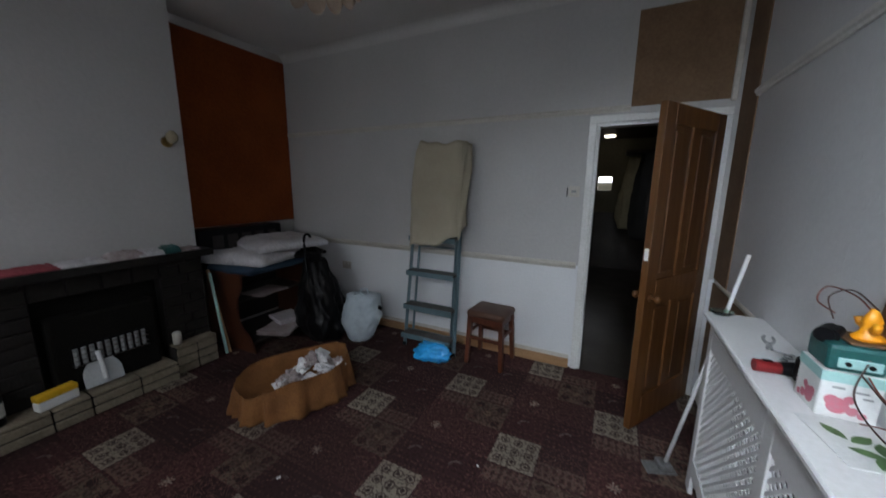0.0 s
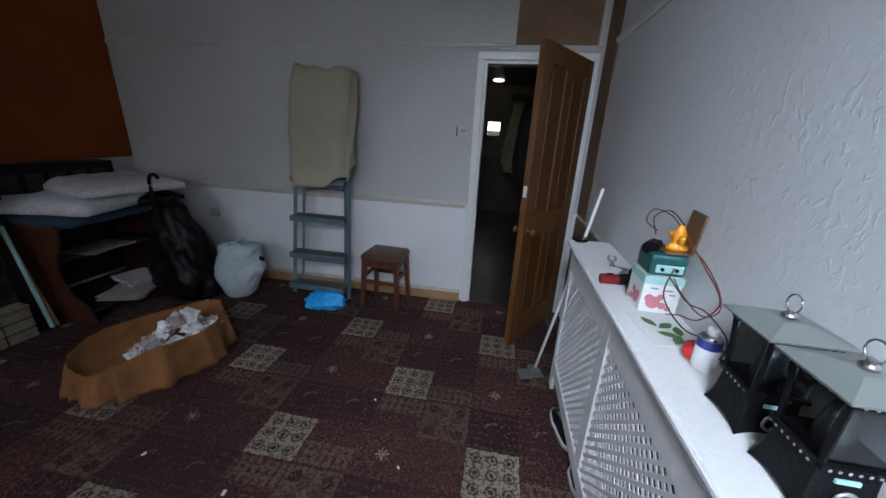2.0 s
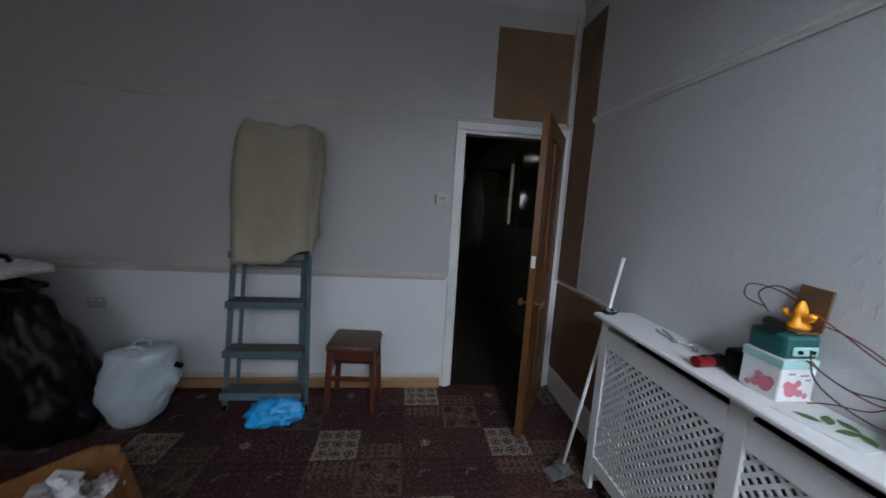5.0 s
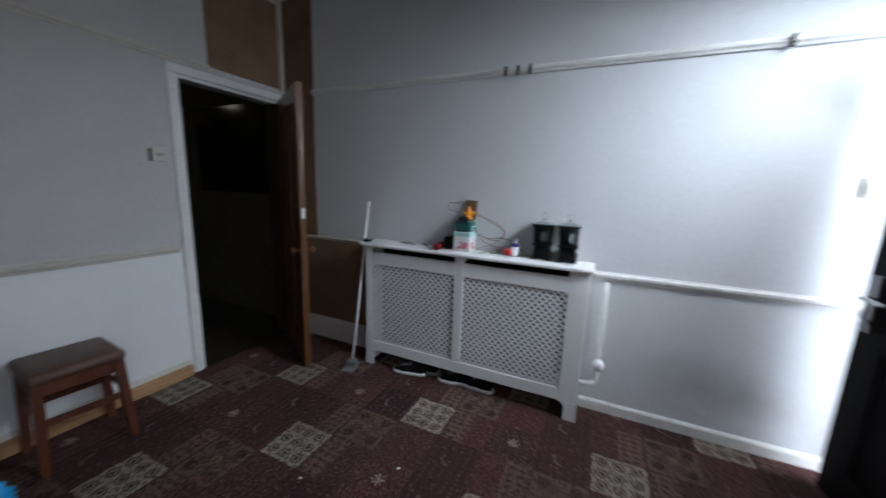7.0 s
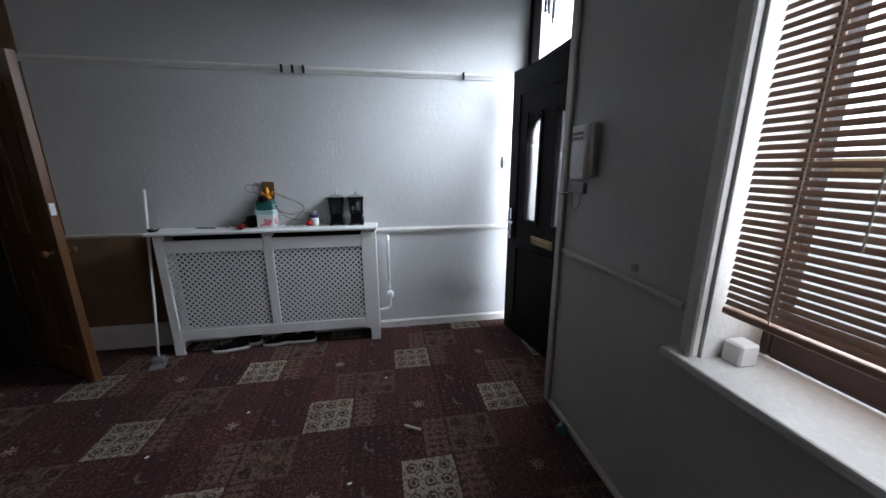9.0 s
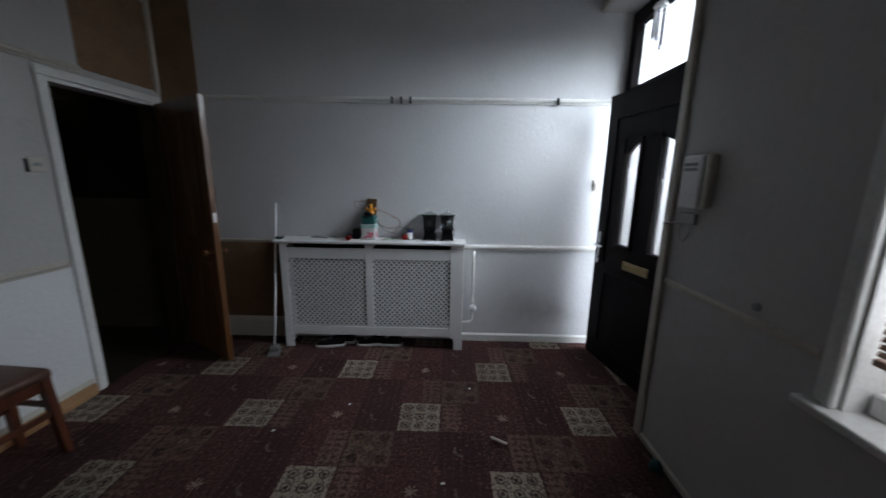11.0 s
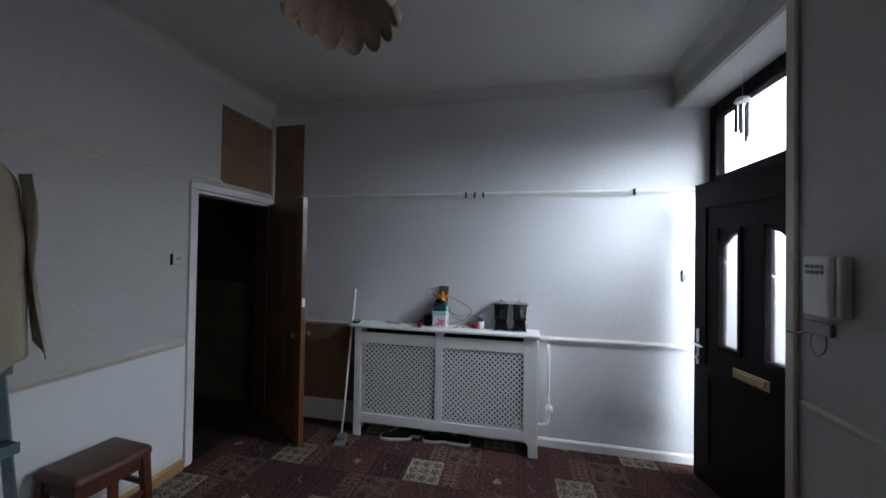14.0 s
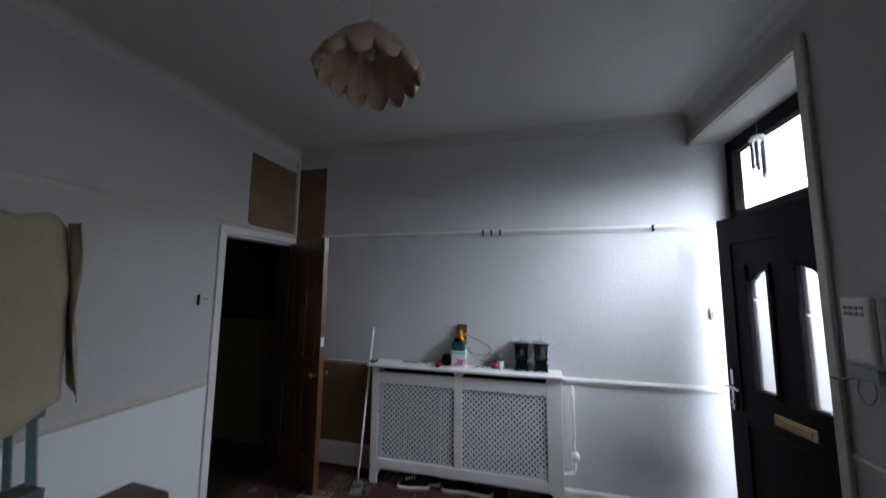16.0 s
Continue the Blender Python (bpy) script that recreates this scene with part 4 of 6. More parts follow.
bmesh.ops.transform(bm, matrix=pose(0.02, 0, 0, 0, -90, 0), verts=bm.verts)
part("rim", bm, M_red, rc, smooth=True)

sc = thing("spray_can", "white and blue aerosol can", "spray can", (-0.080, -2.012, TOPZ))
sc.scale = (0.84, 0.84, 0.84)
bm = bmesh.new()
lathe(bm, [(0.0, 0.0), (0.029, 0.0), (0.0305, 0.004), (0.0305, 0.078)], 24)
can_body = part("body", bm, M_card, sc, smooth=True)
bm = bmesh.new()
lathe(bm, [(0.0306, 0.072), (0.0309, 0.074), (0.0309, 0.098), (0.0300, 0.10)], 24)
part("blue_band", bm, M_blue, can_body, "deep blue band", smooth=True)
bm = bmesh.new()
lathe(bm, [(0.0305, 0.099), (0.026, 0.108), (0.017, 0.113), (0.0, 0.113)], 24)
part("shoulder", bm, M_chrome, sc, smooth=True)
bm = bmesh.new()
lathe(bm, [(0.014, 0.113), (0.0145, 0.128), (0.012, 0.134), (0.0, 0.135)], 18)
part("nozzle_cap", bm, M_white, sc, "white nozzle", smooth=True)
M_lampglass = glass_mat("lantern_glass", (0.5, 0.54, 0.53))
M_lid = mat("grey_green_lid", (0.17, 0.185, 0.175), (0.155, 0.168, 0.16), 0.35, bump=0.0)


def lantern():
    L = thing("candle_lantern", "black flared candle lantern with a grey lid and ring", "lantern", (-0.105, -2.165, TOPZ), group="lanterns on the radiator cover")
    # flared base: four concave sides whose lower edges are cut in an arch between pointed feet
    bm = bmesh.new()
    def flare(z):
        q = 1 - min(1, z / 0.1)
        return 0.044 + 0.004 * q + 0.009 * q ** 4
    nu, nz = 10, 8
    for a in range(4):
        turn = Matrix.Rotation(a * math.pi / 2, 4, "Z")
        for inset in (0.0, 0.004):
            rows_ = []
            for jz in range(nz + 1):
                row_ = []
                for iu in range(nu + 1):
                    u = iu / nu * 2 - 1
                    low = 0.011 * (1 - abs(u) ** 2.4)
                    z = low + (0.10 - low) * jz / nz
                    h = flare(z) - inset
                    row_.append(bm.verts.new(turn @ Vector((u * h, -h, z))))
                rows_.append(row_)
            for p, q in zip(rows_, rows_[1:]):
                for k in range(nu):
                    f = (p[k], p[k + 1], q[k + 1], q[k])
                    bm.faces.new(f if inset == 0 else f[::-1])
    box(bm, -0.043, 0.043, -0.043, 0.043, 0.088, 0.10)
    bmesh.ops.remove_doubles(bm, verts=bm.verts, dist=0.0002)
    base = part("base", bm, M_black, L)
    for sx, sy in ((-1, -1), (1, -1), (1, 1), (-1, 1)):
        bm = bmesh.new()
        tube(bm, [(sx * 0.043, sy * 0.043, 0.088), (sx * 0.046, sy * 0.046, 0.15), (sx * 0.052, sy * 0.052, 0.212)], 0.0055, 6)
        part("post", bm, M_black, L)
    for sx, sy in ((1, 0), (-1, 0), (0, 1), (0, -1)):
        bm = bmesh.new()
        if sx:
            box(bm, sx * 0.046 - 0.001, sx * 0.046 + 0.001, -0.042, 0.042, 0.09, 0.208)
        else:
            box(bm, -0.042, 0.042, sy * 0.046 - 0.001, sy * 0.046 + 0.001, 0.09, 0.208)
        g = part("pane", bm, M_lampglass, L)
        g.visible_shadow = False
    for z, h in ((0.092, 0.05), (0.208, 0.056)):
        bm = bmesh.new()
        for s in (-1, 1):
            box(bm, -h, h, s * h - 0.005, s * h + 0.005, z - 0.005, z + 0.005)
            box(bm, s * h - 0.005, s * h + 0.005, -h + 0.006, h - 0.006, z - 0.005, z + 0.005)
        band_ = part("frame_band", bm, M_black, L)
        bm = bmesh.new()
        for s in (-1, 1):
            for k in range(7):
                u = -h * 0.8 + k * h * 1.6 / 6
                cyl(bm, (u, s * (h + 0.004), z), (u, s * (h + 0.0075), z), 0.003, n=8)
                cyl(bm, (s * (h + 0.004), u, z), (s * (h + 0.0075), u, z), 0.003, n=8)
        part("studs", bm, M_chrome, band_, "row of bright studs")
    bm = bmesh.new()
    rings = []
    for z, h in ((0.213, 0.071), (0.217, 0.072), (0.229, 0.03), (0.231, 0.02)):
        rings.append([bm.verts.new((sx * h, sy * h, z)) for sx, sy in ((-1, -1), (1, -1), (1, 1), (-1, 1))])
    for a, b in zip(rings, rings[1:]):
        for k in range(4):
            bm.faces.new((a[k], a[(k + 1) % 4], b[(k + 1) % 4], b[k]))
    bm.faces.new(rings[0][::-1])
    bm.faces.new(rings[-1])
    lid = part("lid", bm, M_lid, L, "grey pyramid lid")
    bm = bmesh.new()
    tube(bm, [(0.016 * math.cos(2 * math.pi * k / 20), -0.0555, 0.038 + 0.016 * math.sin(2 * math.pi * k / 20)) for k in range(21)], 0.004, 6)
    part("dial_ring", bm, M_chrome, base, "silver dial ring", smooth=True)
    bm = bmesh.new()
    box(bm, -0.02, 0.014, -0.052, -0.0485, 0.066, 0.073)
    part("label_bar", bm, M_tealpale, base)
    bm = bmesh.new()
    lathe(bm, [(0.0, 0.232), (0.012, 0.234), (0.013, 0.240), (0.006, 0.246), (0, 0.247)], 14)
    part("finial", bm, M_chrome, lid, smooth=True)
    bm = bmesh.new()
    tube(bm, [(0.0, 0.017 * math.sin(2 * math.pi * k / 20), 0.262 - 0.017 * math.cos(2 * math.pi * k / 20)) for k in range(21)], 0.0018, 6)
    part("ring", bm, M_chrome, lid, "chrome carrying ring", smooth=True)
    bm = bmesh.new()
    lathe(bm, [(0.0, 0.091), (0.022, 0.091), (0.024, 0.11), (0.02, 0.15), (0.014, 0.17), (0.0, 0.172)], 18)
    part("candle_glass", bm, M_chrome, L, "silvered candle glass", smooth=True)
    return L


lan = lantern()
lan.matrix_world = pose(-0.075, -2.175, TOPZ) @ Matrix.Diagonal((0.95, 0.95, 1.0, 1))
copy_thing(lan, pose(-0.075, -2.322, TOPZ))
dish = thing("glass_dish", "small pale green glass dish at the end of the cover", "dish", (-0.165, -0.955, TOPZ))
bm = bmesh.new()
lathe(bm, [(0.0, 0.0), (0.03, 0.0), (0.045, 0.012), (0.048, 0.02), (0.044, 0.02), (0.03, 0.006), (0.0, 0.005)], 20, squash=0.7)
part("bowl", bm, glass_mat("green_glass", (0.6, 0.8, 0.7), 0.05), dish, smooth=True)
kp = thing("pliers", "dark metal pliers lying on the cover", "pliers", (-0.09, -1.27, TOPZ), 75)
for s in (-1, 1):
    bm = bmesh.new()
    tube(bm, smooth_line([(-0.05, s * 0.006, 0.006), (-0.02, s * 0.004, 0.006), (0.0, -s * 0.004, 0.006), (0.05, -s * 0.016, 0.006), (0.09, -s * 0.012, 0.006)], 5), 0.005, 8)
    part("handle", bm, M_grey, kp, smooth=True)
bm = bmesh.new()
cyl(bm, (-0.005, 0, 0.0), (-0.005, 0, 0.014), 0.010, n=14)
part("pivot", bm, M_chrome, kp)
kk = thing("key_bunch", "small bunch of metal keys", "keys", (-0.09, -1.40, TOPZ))
for k in range(4):
    bm = bmesh.new()
    mm = pose(0.01 * k, 0.012 * k, 0.002 + 0.003 * k, 0, 0, 40 + 37 * k)
    cyl(bm, (0, 0, 0), (0, 0, 0.0025), 0.011, n=14)
    box(bm, 0.01, 0.045, -0.0035, 0.0035, 0, 0.0025)
    bmesh.ops.transform(bm, matrix=mm, verts=bm.verts)
    part("key", bm, M_chrome, kk)
M_dkred = mat("dark_red_plastic", (0.22, 0.008, 0.01), (0.16, 0.006, 0.008), 0.4, bump=0.05)
to = thing("red_torch", "red plastic torch with a black head", "torch", (-0.15, -1.52, TOPZ + 0.021), 5)
bm = bmesh.new()
cyl(bm, (-0.055, 0, 0), (0.01, 0, 0), 0.0195, 0.0185, 18)
part("barrel", bm, M_dkred, to, smooth=False)
bm = bmesh.new()
cyl(bm, (0.01, 0, 0.001), (0.05, 0, 0.003), 0.02, 0.0235, 18)
part("head", bm, M_black, to, "black torch head")
bm = bmesh.new()
box(bm, -0.035, -0.01, -0.006, 0.006, 0.017, 0.023, 0.002)
part("switch", bm, M_black, to)
bk = thing("black_pouch", "black zip pouch behind the torch", "pouch", (-0.075, -1.565, TOPZ))
bm = bmesh.new()
box(bm, -0.045, 0.045, -0.03, 0.03, 0, 0.085, 0.016, 3)
part("body", bm, M_black, bk)

M_tread_grey = mat("dirty_grey_plastic", (0.15, 0.15, 0.15), (0.09, 0.088, 0.086), 0.6, scale=20, fine=80)
# white-handled scraper leaning on the cover's end
ms = thing("long_scraper", "long white-handled floor scraper leaning by the cover", "scraper", (-0.29, -0.90, 0))
bm = bmesh.new()
tube(bm, [(0.0, 0.0, 0.03), (0.075, -0.002, 0.45), (0.20, -0.006, 1.215)], 0.009, 10)
part("handle", bm, M_white, ms, "white painted handle", smooth=True)
bm = bmesh.new()
box(bm, -0.10, 0.05, -0.045, 0.045, 0.0, 0.010, 0.003, m=pose(0, 0, 0.002, 0, -3, 18))
box(bm, -0.04, 0.03, -0.035, 0.035, 0.01, 0.05, 0.012, 2, m=pose(0, 0, 0.0, 0, 0, 18))
part("blade", bm, M_tread_grey, ms, "dirty grey head")

# shoes under the cover
M_sole = mat("white_rubber", (0.6, 0.6, 0.58), (0.5, 0.5, 0.48), 0.6)


def shoe():
    s = thing("trainer_shoe", "black canvas trainer with a white sole under the cover", "shoe", (-0.13, -1.33, 0), group="shoes under the radiator cover")
    def outline(k):
        return 0.03 + 0.014 * math.sin(math.pi * k) + (0.008 if k > 0.5 else 0)
    bm = bmesh.new()
    rings = []
    for i in range(13):
        k = i / 12
        x = -0.13 + 0.26 * k
        w = max(0.008, outline(k) * (1 if 0.06 < k < 0.94 else 0.6))
        rings.append([bm.verts.new((x, w * c, z)) for c, z in ((-1, 0), (1, 0), (1.04, 0.012), (1.0, 0.024), (-1.0, 0.024), (-1.04, 0.012))])
    for a, b in zip(rings, rings[1:]):
        for k in range(6):
            bm.faces.new((a[k], a[(k + 1) % 6], b[(k + 1) % 6], b[k]))
    bm.faces.new(rings[0])
    bm.faces.new(rings[-1][::-1])
    bmesh.ops.recalc_face_normals(bm, faces=bm.faces)
    part("sole", bm, M_sole, s, "white rubber sole", smooth=True)
    bm = bmesh.new()
    rings = []
    for i in range(13):
        k = i / 12
        x = -0.122 + 0.244 * k
        w = max(0.01, outline(k) * 0.92 * (1 if 0.08 < k < 0.92 else 0.7))
        top = 0.085 if k < 0.35 else 0.085 - (k - 0.35) * 0.075
        if k > 0.9:
            top *= 0.8
        rings.append([bm.verts.new((x, w * math.cos(a), 0.022 + (top - 0.022) * math.sin(a) ** 0.7)) for a in [math.pi * j / 8 for j in range(9)]])
    for a, b in zip(rings, rings[1:]):
        for k in range(8):
            bm.faces.new((a[k], b[k], b[k + 1], a[k + 1]))
    bm.faces.new(rings[0])
    bm.faces.new(rings[-1][::-1])
    bmesh.ops.recalc_face_normals(bm, faces=bm.faces)
    part("upper", bm, M_black, s, smooth=True)
    bm = bmesh.new()
    for k in range(4):
        x = -0.01 + 0.022 * k
        tube(bm, [(x, -0.02, 0.073 - 0.006 * k), (x + 0.004, 0, 0.08 - 0.006 * k), (x, 0.02, 0.073 - 0.006 * k)], 0.0028, 6)
    part("laces", bm, M_sole, s, "white laces")
    return s


sh = shoe()
sh.matrix_world = pose(-0.17, -1.33, 0, 0, 0, 97)
for x, y, a in ((-0.10, -1.40, 88), (-0.13, -1.68, 98), (-0.125, -1.82, 82)):
    copy_thing(sh, pose(x, y, 0, 0, 0, a))

# ---- wall fittings ----
def hook(y, x=-0.018, z=RAIL, grp="hooks on the picture rail"):
    h = thing("coat_hook", "small dark metal coat hook on the picture rail", "hook", (x, y, z), group=grp)
    bm = bmesh.new()
    box(bm, -0.006, 0.0, -0.008, 0.008, -0.03, 0.022, 0.002)
    hook_plate = part("plate", bm, M_black, h)
    bm = bmesh.new()
    tube(bm, smooth_line([(-0.004, 0, -0.02), (-0.018, 0, -0.028), (-0.026, 0, -0.02), (-0.027, 0, -0.01)], 5), 0.005, 8)
    cyl(bm, (-0.004, 0, 0.012), (-0.022, 0, 0.016), 0.006, n=8)
    part("prong", bm, M_black, hook_plate, smooth=True)
    return h


hk = hook(-1.866)
copy_thing(hk, pose(-0.018, -1.939, RAIL))
copy_thing(hk, pose(-0.018, -2.012, RAIL))
copy_thing(hk, pose(-0.018, -3.172, RAIL))

sw = thing("light_switch", "white light switch plate with a dark thermostat slot", "switch", (-0.957, 0, 1.475))
bm = bmesh.new()
box(bm, -0.042, 0.042, -0.012, 0.0, -0.042, 0.042, 0.004, 2)
switch_plate = part("plate", bm, M_rail_dull, sw)
bm = bmesh.new()
box(bm, -0.018, 0.018, -0.016, -0.011, -0.008, 0.01, 0.001)
part("rocker", bm, M_grey, switch_plate, "dark grey rocker")
bm = bmesh.new()
box(bm, -0.052, -0.046, -0.018, 0.0, -0.042, 0.03, 0.001)
tagged(part("switch_edge_strip", bm, M_black), "thin black strip beside the light switch", "strip").matrix_world = pose(-0.957, 0, 1.475)
for x, y, z, rz in ((-3.32, 0.0, 0.62, 0),):
    so = thing("wall_socket", "white plastic wall socket", "socket", (x, y, z), rz, group="wall sockets")
    bm = bmesh.new()
    box(bm, -0.06, 0.06, -0.012, 0.0, -0.04, 0.04, 0.004, 2)
    socket_plate = part("plate", bm, M_rail_dull, so)
    for u in (-0.03, 0.03):
        bm = bmesh.new()
        box(bm, u - 0.008, u + 0.008, -0.015, -0.011, 0.012, 0.028, 0.001)
        part("rocker", bm, M_white, socket_plate)
bm = bmesh.new()
lathe(bm, [(0.0, 0.0), (0.016, 0.0), (0.014, 0.012), (0.0, 0.014)], 14)
bmesh.ops.transform(bm, matrix=pose(-1.70, YF, 0.993, -90, 0, 0), verts=bm.verts)
tagged(part("wall_plug_cap", bm, M_grey), "small grey cap on the front wall", "cap")
ds = thing("door_bell_switch", "narrow white switch by the front door", "switch", (0, -3.53, 1.40))
bm = bmesh.new()
box(bm, -0.014, 0.0, -0.018, 0.018, -0.045, 0.045, 0.003)
bell_plate = part("plate", bm, M_rail_dull, ds)
bm = bmesh.new()
box(bm, -0.018, -0.012, -0.007, 0.007, -0.03, 0.02, 0.002)
part("rocker", bm, M_grey, bell_plate)

ph = thing("entry_phone", "white wall-mounted entry phone on the front wall", "phone", (-1.302, YF, 1.432))
bm = bmesh.new()
box(bm, -0.06, 0.065, 0.0, 0.045, -0.12, 0.12, 0.012, 2)
phone_body = part("body", bm, M_white, ph)
bm = bmesh.new()
for r in range(2):
    for k in range(4):
        box(bm, 0.03 - 0.022 * k, 0.045 - 0.022 * k, 0.045, 0.049, 0.05 + 0.022 * r, 0.064 + 0.022 * r, 0.001)
part("buttons", bm, M_grey, phone_body, "two rows of grey buttons")
bm = bmesh.new()
box(bm, -0.10, -0.066, 0.0, 0.035, -0.11, 0.12, 0.01, 2)
part("handset", bm, M_rail_dull, ph)
kh = thing("key_holder", "dark metal key holder with a key under the entry phone", "key holder", (-1.272, YF, 1.248))
bm = bmesh.new()
box(bm, -0.06, 0.06, 0, 0.02, -0.005, 0.045, 0.003)
part("plate", bm, M_grey, kh)
bm = bmesh.new()
tube(bm, smooth_line([(0.03, 0.015, 0.0), (0.05, 0.05, -0.012), (0.07, 0.075, -0.01)], 4), 0.004, 6)
part("key", bm, M_chrome, kh, smooth=True)
bm = bmesh.new()
tube(bm, smooth_line([(-0.04, 0.018, 0.0), (-0.055, 0.03, -0.05), (-0.02, 0.03, -0.085), (0.02, 0.025, -0.05), (0.02, 0.018, 0.0)], 5), 0.003, 6)
part("cord", bm, M_grey, kh, smooth=True)

# wind chime in the door recess
M_chime = mat("grey_chime_tube", (0.16, 0.16, 0.17), (0.12, 0.12, 0.13), 0.3, metal=0.5)
wc = thing("wind_chime", "small wind chime hanging before the transom", "wind chime", (-0.537, -3.60, 2.40))
bm = bmesh.new()
cyl(bm, (0, 0, 0.10), (0, 0, 0.269), 0.0012, n=6)
part("cord", bm, M_card, wc)
bm = bmesh.new()
lathe(bm, [(0.0, 0.11), (0.03, 0.10), (0.042, 0.08), (0.038, 0.075), (0.0, 0.085)], 18)
part("cap", bm, M_white, wc, "white chime cap", smooth=True)
for k in range(5):
    a = 2 * math.pi * k / 5
    bm = bmesh.new()
    cyl(bm, (0.028 * math.cos(a), 0.028 * math.sin(a), -0.08 - 0.02 * k), (0.028 * math.cos(a), 0.028 * math.sin(a), 0.06), 0.010, n=8)
    cyl(bm, (0.028 * math.cos(a), 0.028 * math.sin(a), 0.06), (0.028 * math.cos(a), 0.028 * math.sin(a), 0.082), 0.001, n=5)
    part("tube", bm, M_chime, wc)

# pendant lamp
M_shade = mat("cream_fabric_shade", (0.52, 0.41, 0.32), (0.44, 0.34, 0.26), 0.8, scale=8, fine=80)
LX, LY, LZ = -1.86, -1.70, 2.29
pl = thing("pendant_lamp", "cream scalloped fabric pendant lamp shade, unlit", "lamp", (LX, LY, LZ))
bm = bmesh.new()
cyl(bm, (0, 0, 0.20), (0, 0, H - LZ), 0.003, n=8)
part("flex", bm, M_rail_dull, pl)
bm = bmesh.new()
lathe(bm, [(0.045, H - LZ - 0.001), (0.045, H - LZ - 0.012), (0.02, H - LZ - 0.03), (0.0, H - LZ - 0.03)][::-1], 20)
part("ceiling_rose", bm, M_white, pl, smooth=True)
N, P = 216, 12


def shade_ring(k, j):
    """A pleated cone that ends in rounded scallops, each pleat a half pipe."""
    th = 2 * math.pi * k / N
    lobe = abs(math.sin(th * P / 2))
    puff, drop = lobe ** 0.75, lobe ** 0.45
    s = j / 10
    wob = 1 + 0.05 * math.sin(3 * th + 0.7)
    r = 0.026 + 0.150 * min(1, s * 1.25) ** 0.95 * wob + 0.024 * puff * s - 0.018 * max(0, s - 0.8) / 0.2
    z = 0.235 - 0.150 * min(1, s * 1.25) - max(0, s - 0.45) / 0.55 * (0.012 + 0.060 * drop)
    return r * math.cos(th), r * math.sin(th), z


bm = bmesh.new()
grid = [[bm.verts.new(shade_ring(k, j)) for k in range(N)] for j in range(11)]
for a, b in zip(grid, grid[1:]):
    for k in range(N):
        bm.faces.new((a[k], a[(k + 1) % N], b[(k + 1) % N], b[k]))
sh_ob = part("shade", bm, M_shade, pl, smooth=True)
so_m = sh_ob.modifiers.new("thickness", "SOLIDIFY")
so_m.thickness = 0.002
bm = bmesh.new()
lathe(bm, [(0.0, 0.14), (0.018, 0.145), (0.02, 0.19), (0.012, 0.215), (0.0, 0.215)], 16)
part("lamp_holder", bm, M_rail_dull, pl, smooth=True)
bm = bmesh.new()
lathe(bm, [(0.0, 0.108), (0.010, 0.110), (0.016, 0.116), (0.016, 0.124), (0.013, 0.132), (0.013, 0.142), (0.0, 0.142)], 16)
part("bulb", bm, M_card, pl, "white opal bulb", smooth=True)

# wall light on the chimney breast
wl = thing("wall_light", "brass wall light with a round glass globe", "wall light", (BX, -1.38, 1.83))
bm = bmesh.new()
cyl(bm, (0, 0, 0), (0.012, 0, 0), 0.04, n=20)
part("back_plate", bm, M_brass, wl)
bm = bmesh.new()
tube(bm, smooth_line([(0.01, 0, 0), (0.05, 0, -0.02), (0.085, 0, 0.0)], 5), 0.006, 8)
part("arm", bm, M_brass, wl, smooth=True)
bm = bmesh.new()
lathe(bm, [(0.0, -0.012), (0.02, -0.01), (0.036, 0.01), (0.042, 0.035), (0.034, 0.06), (0.02, 0.072), (0.018, 0.08), (0.0, 0.08)], 20, at=(0.085, 0, 0.0))
part("globe", bm, mat("smoky_opal_glass", (0.42, 0.36, 0.25), (0.35, 0.3, 0.2), 0.15, bump=0.0), wl, "smoky amber globe", smooth=True)

# bared brick by the ceiling, over the window
bp_ = thing("bared_brick_patch", "patch of broken plaster showing red brick", "brick patch", (-1.69, YF, 2.745), kind="structure")
for k in range(9):
    bm = bmesh.new()
    w, h = random.uniform(0.07, 0.12), random.uniform(0.04, 0.055)
    x, z = -0.14 + 0.1 * (k % 4) + random.uniform(-0.01, 0.01), 0.058 * (k // 4)
    box(bm, x - w / 2, x + w / 2, 0.0, random.uniform(0.008, 0.018), z, z + h, 0.006)
    part("brick", bm, M_brick, bp_)

# ---- back of the room: ladder, stool, bags ----
M_steel = mat("blue_grey_painted_steel", (0.11, 0.17, 0.19), (0.08, 0.125, 0.14), 0.4, scale=8, fine=60, bump=0.05)
M_tread = mat("worn_dark_tread", (0.10, 0.092, 0.085), (0.07, 0.064, 0.058), 0.7, scale=10)
M_sheet = mat("beige_dust_sheet", (0.40, 0.35, 0.26), (0.34, 0.295, 0.215), 0.9, scale=4, fine=120, bump=0.2)
M_seat = mat("brown_leatherette", (0.10, 0.045, 0.025), (0.07, 0.03, 0.018), 0.5, scale=8, fine=70)
M_mahog = wood_mat("red_brown_beech", (0.105, 0.027, 0.010), (0.068, 0.017, 0.007))

lad = thing("step_ladder", "folded blue-grey steel step ladder leaning on the wall", "step ladder", (-2.10, -0.30, 0))
# uprights lean back against the wall
LT = 1.80


def lad_pt(x, z, back=0.0):
    return (x, 0.24 * z / LT + back, z)


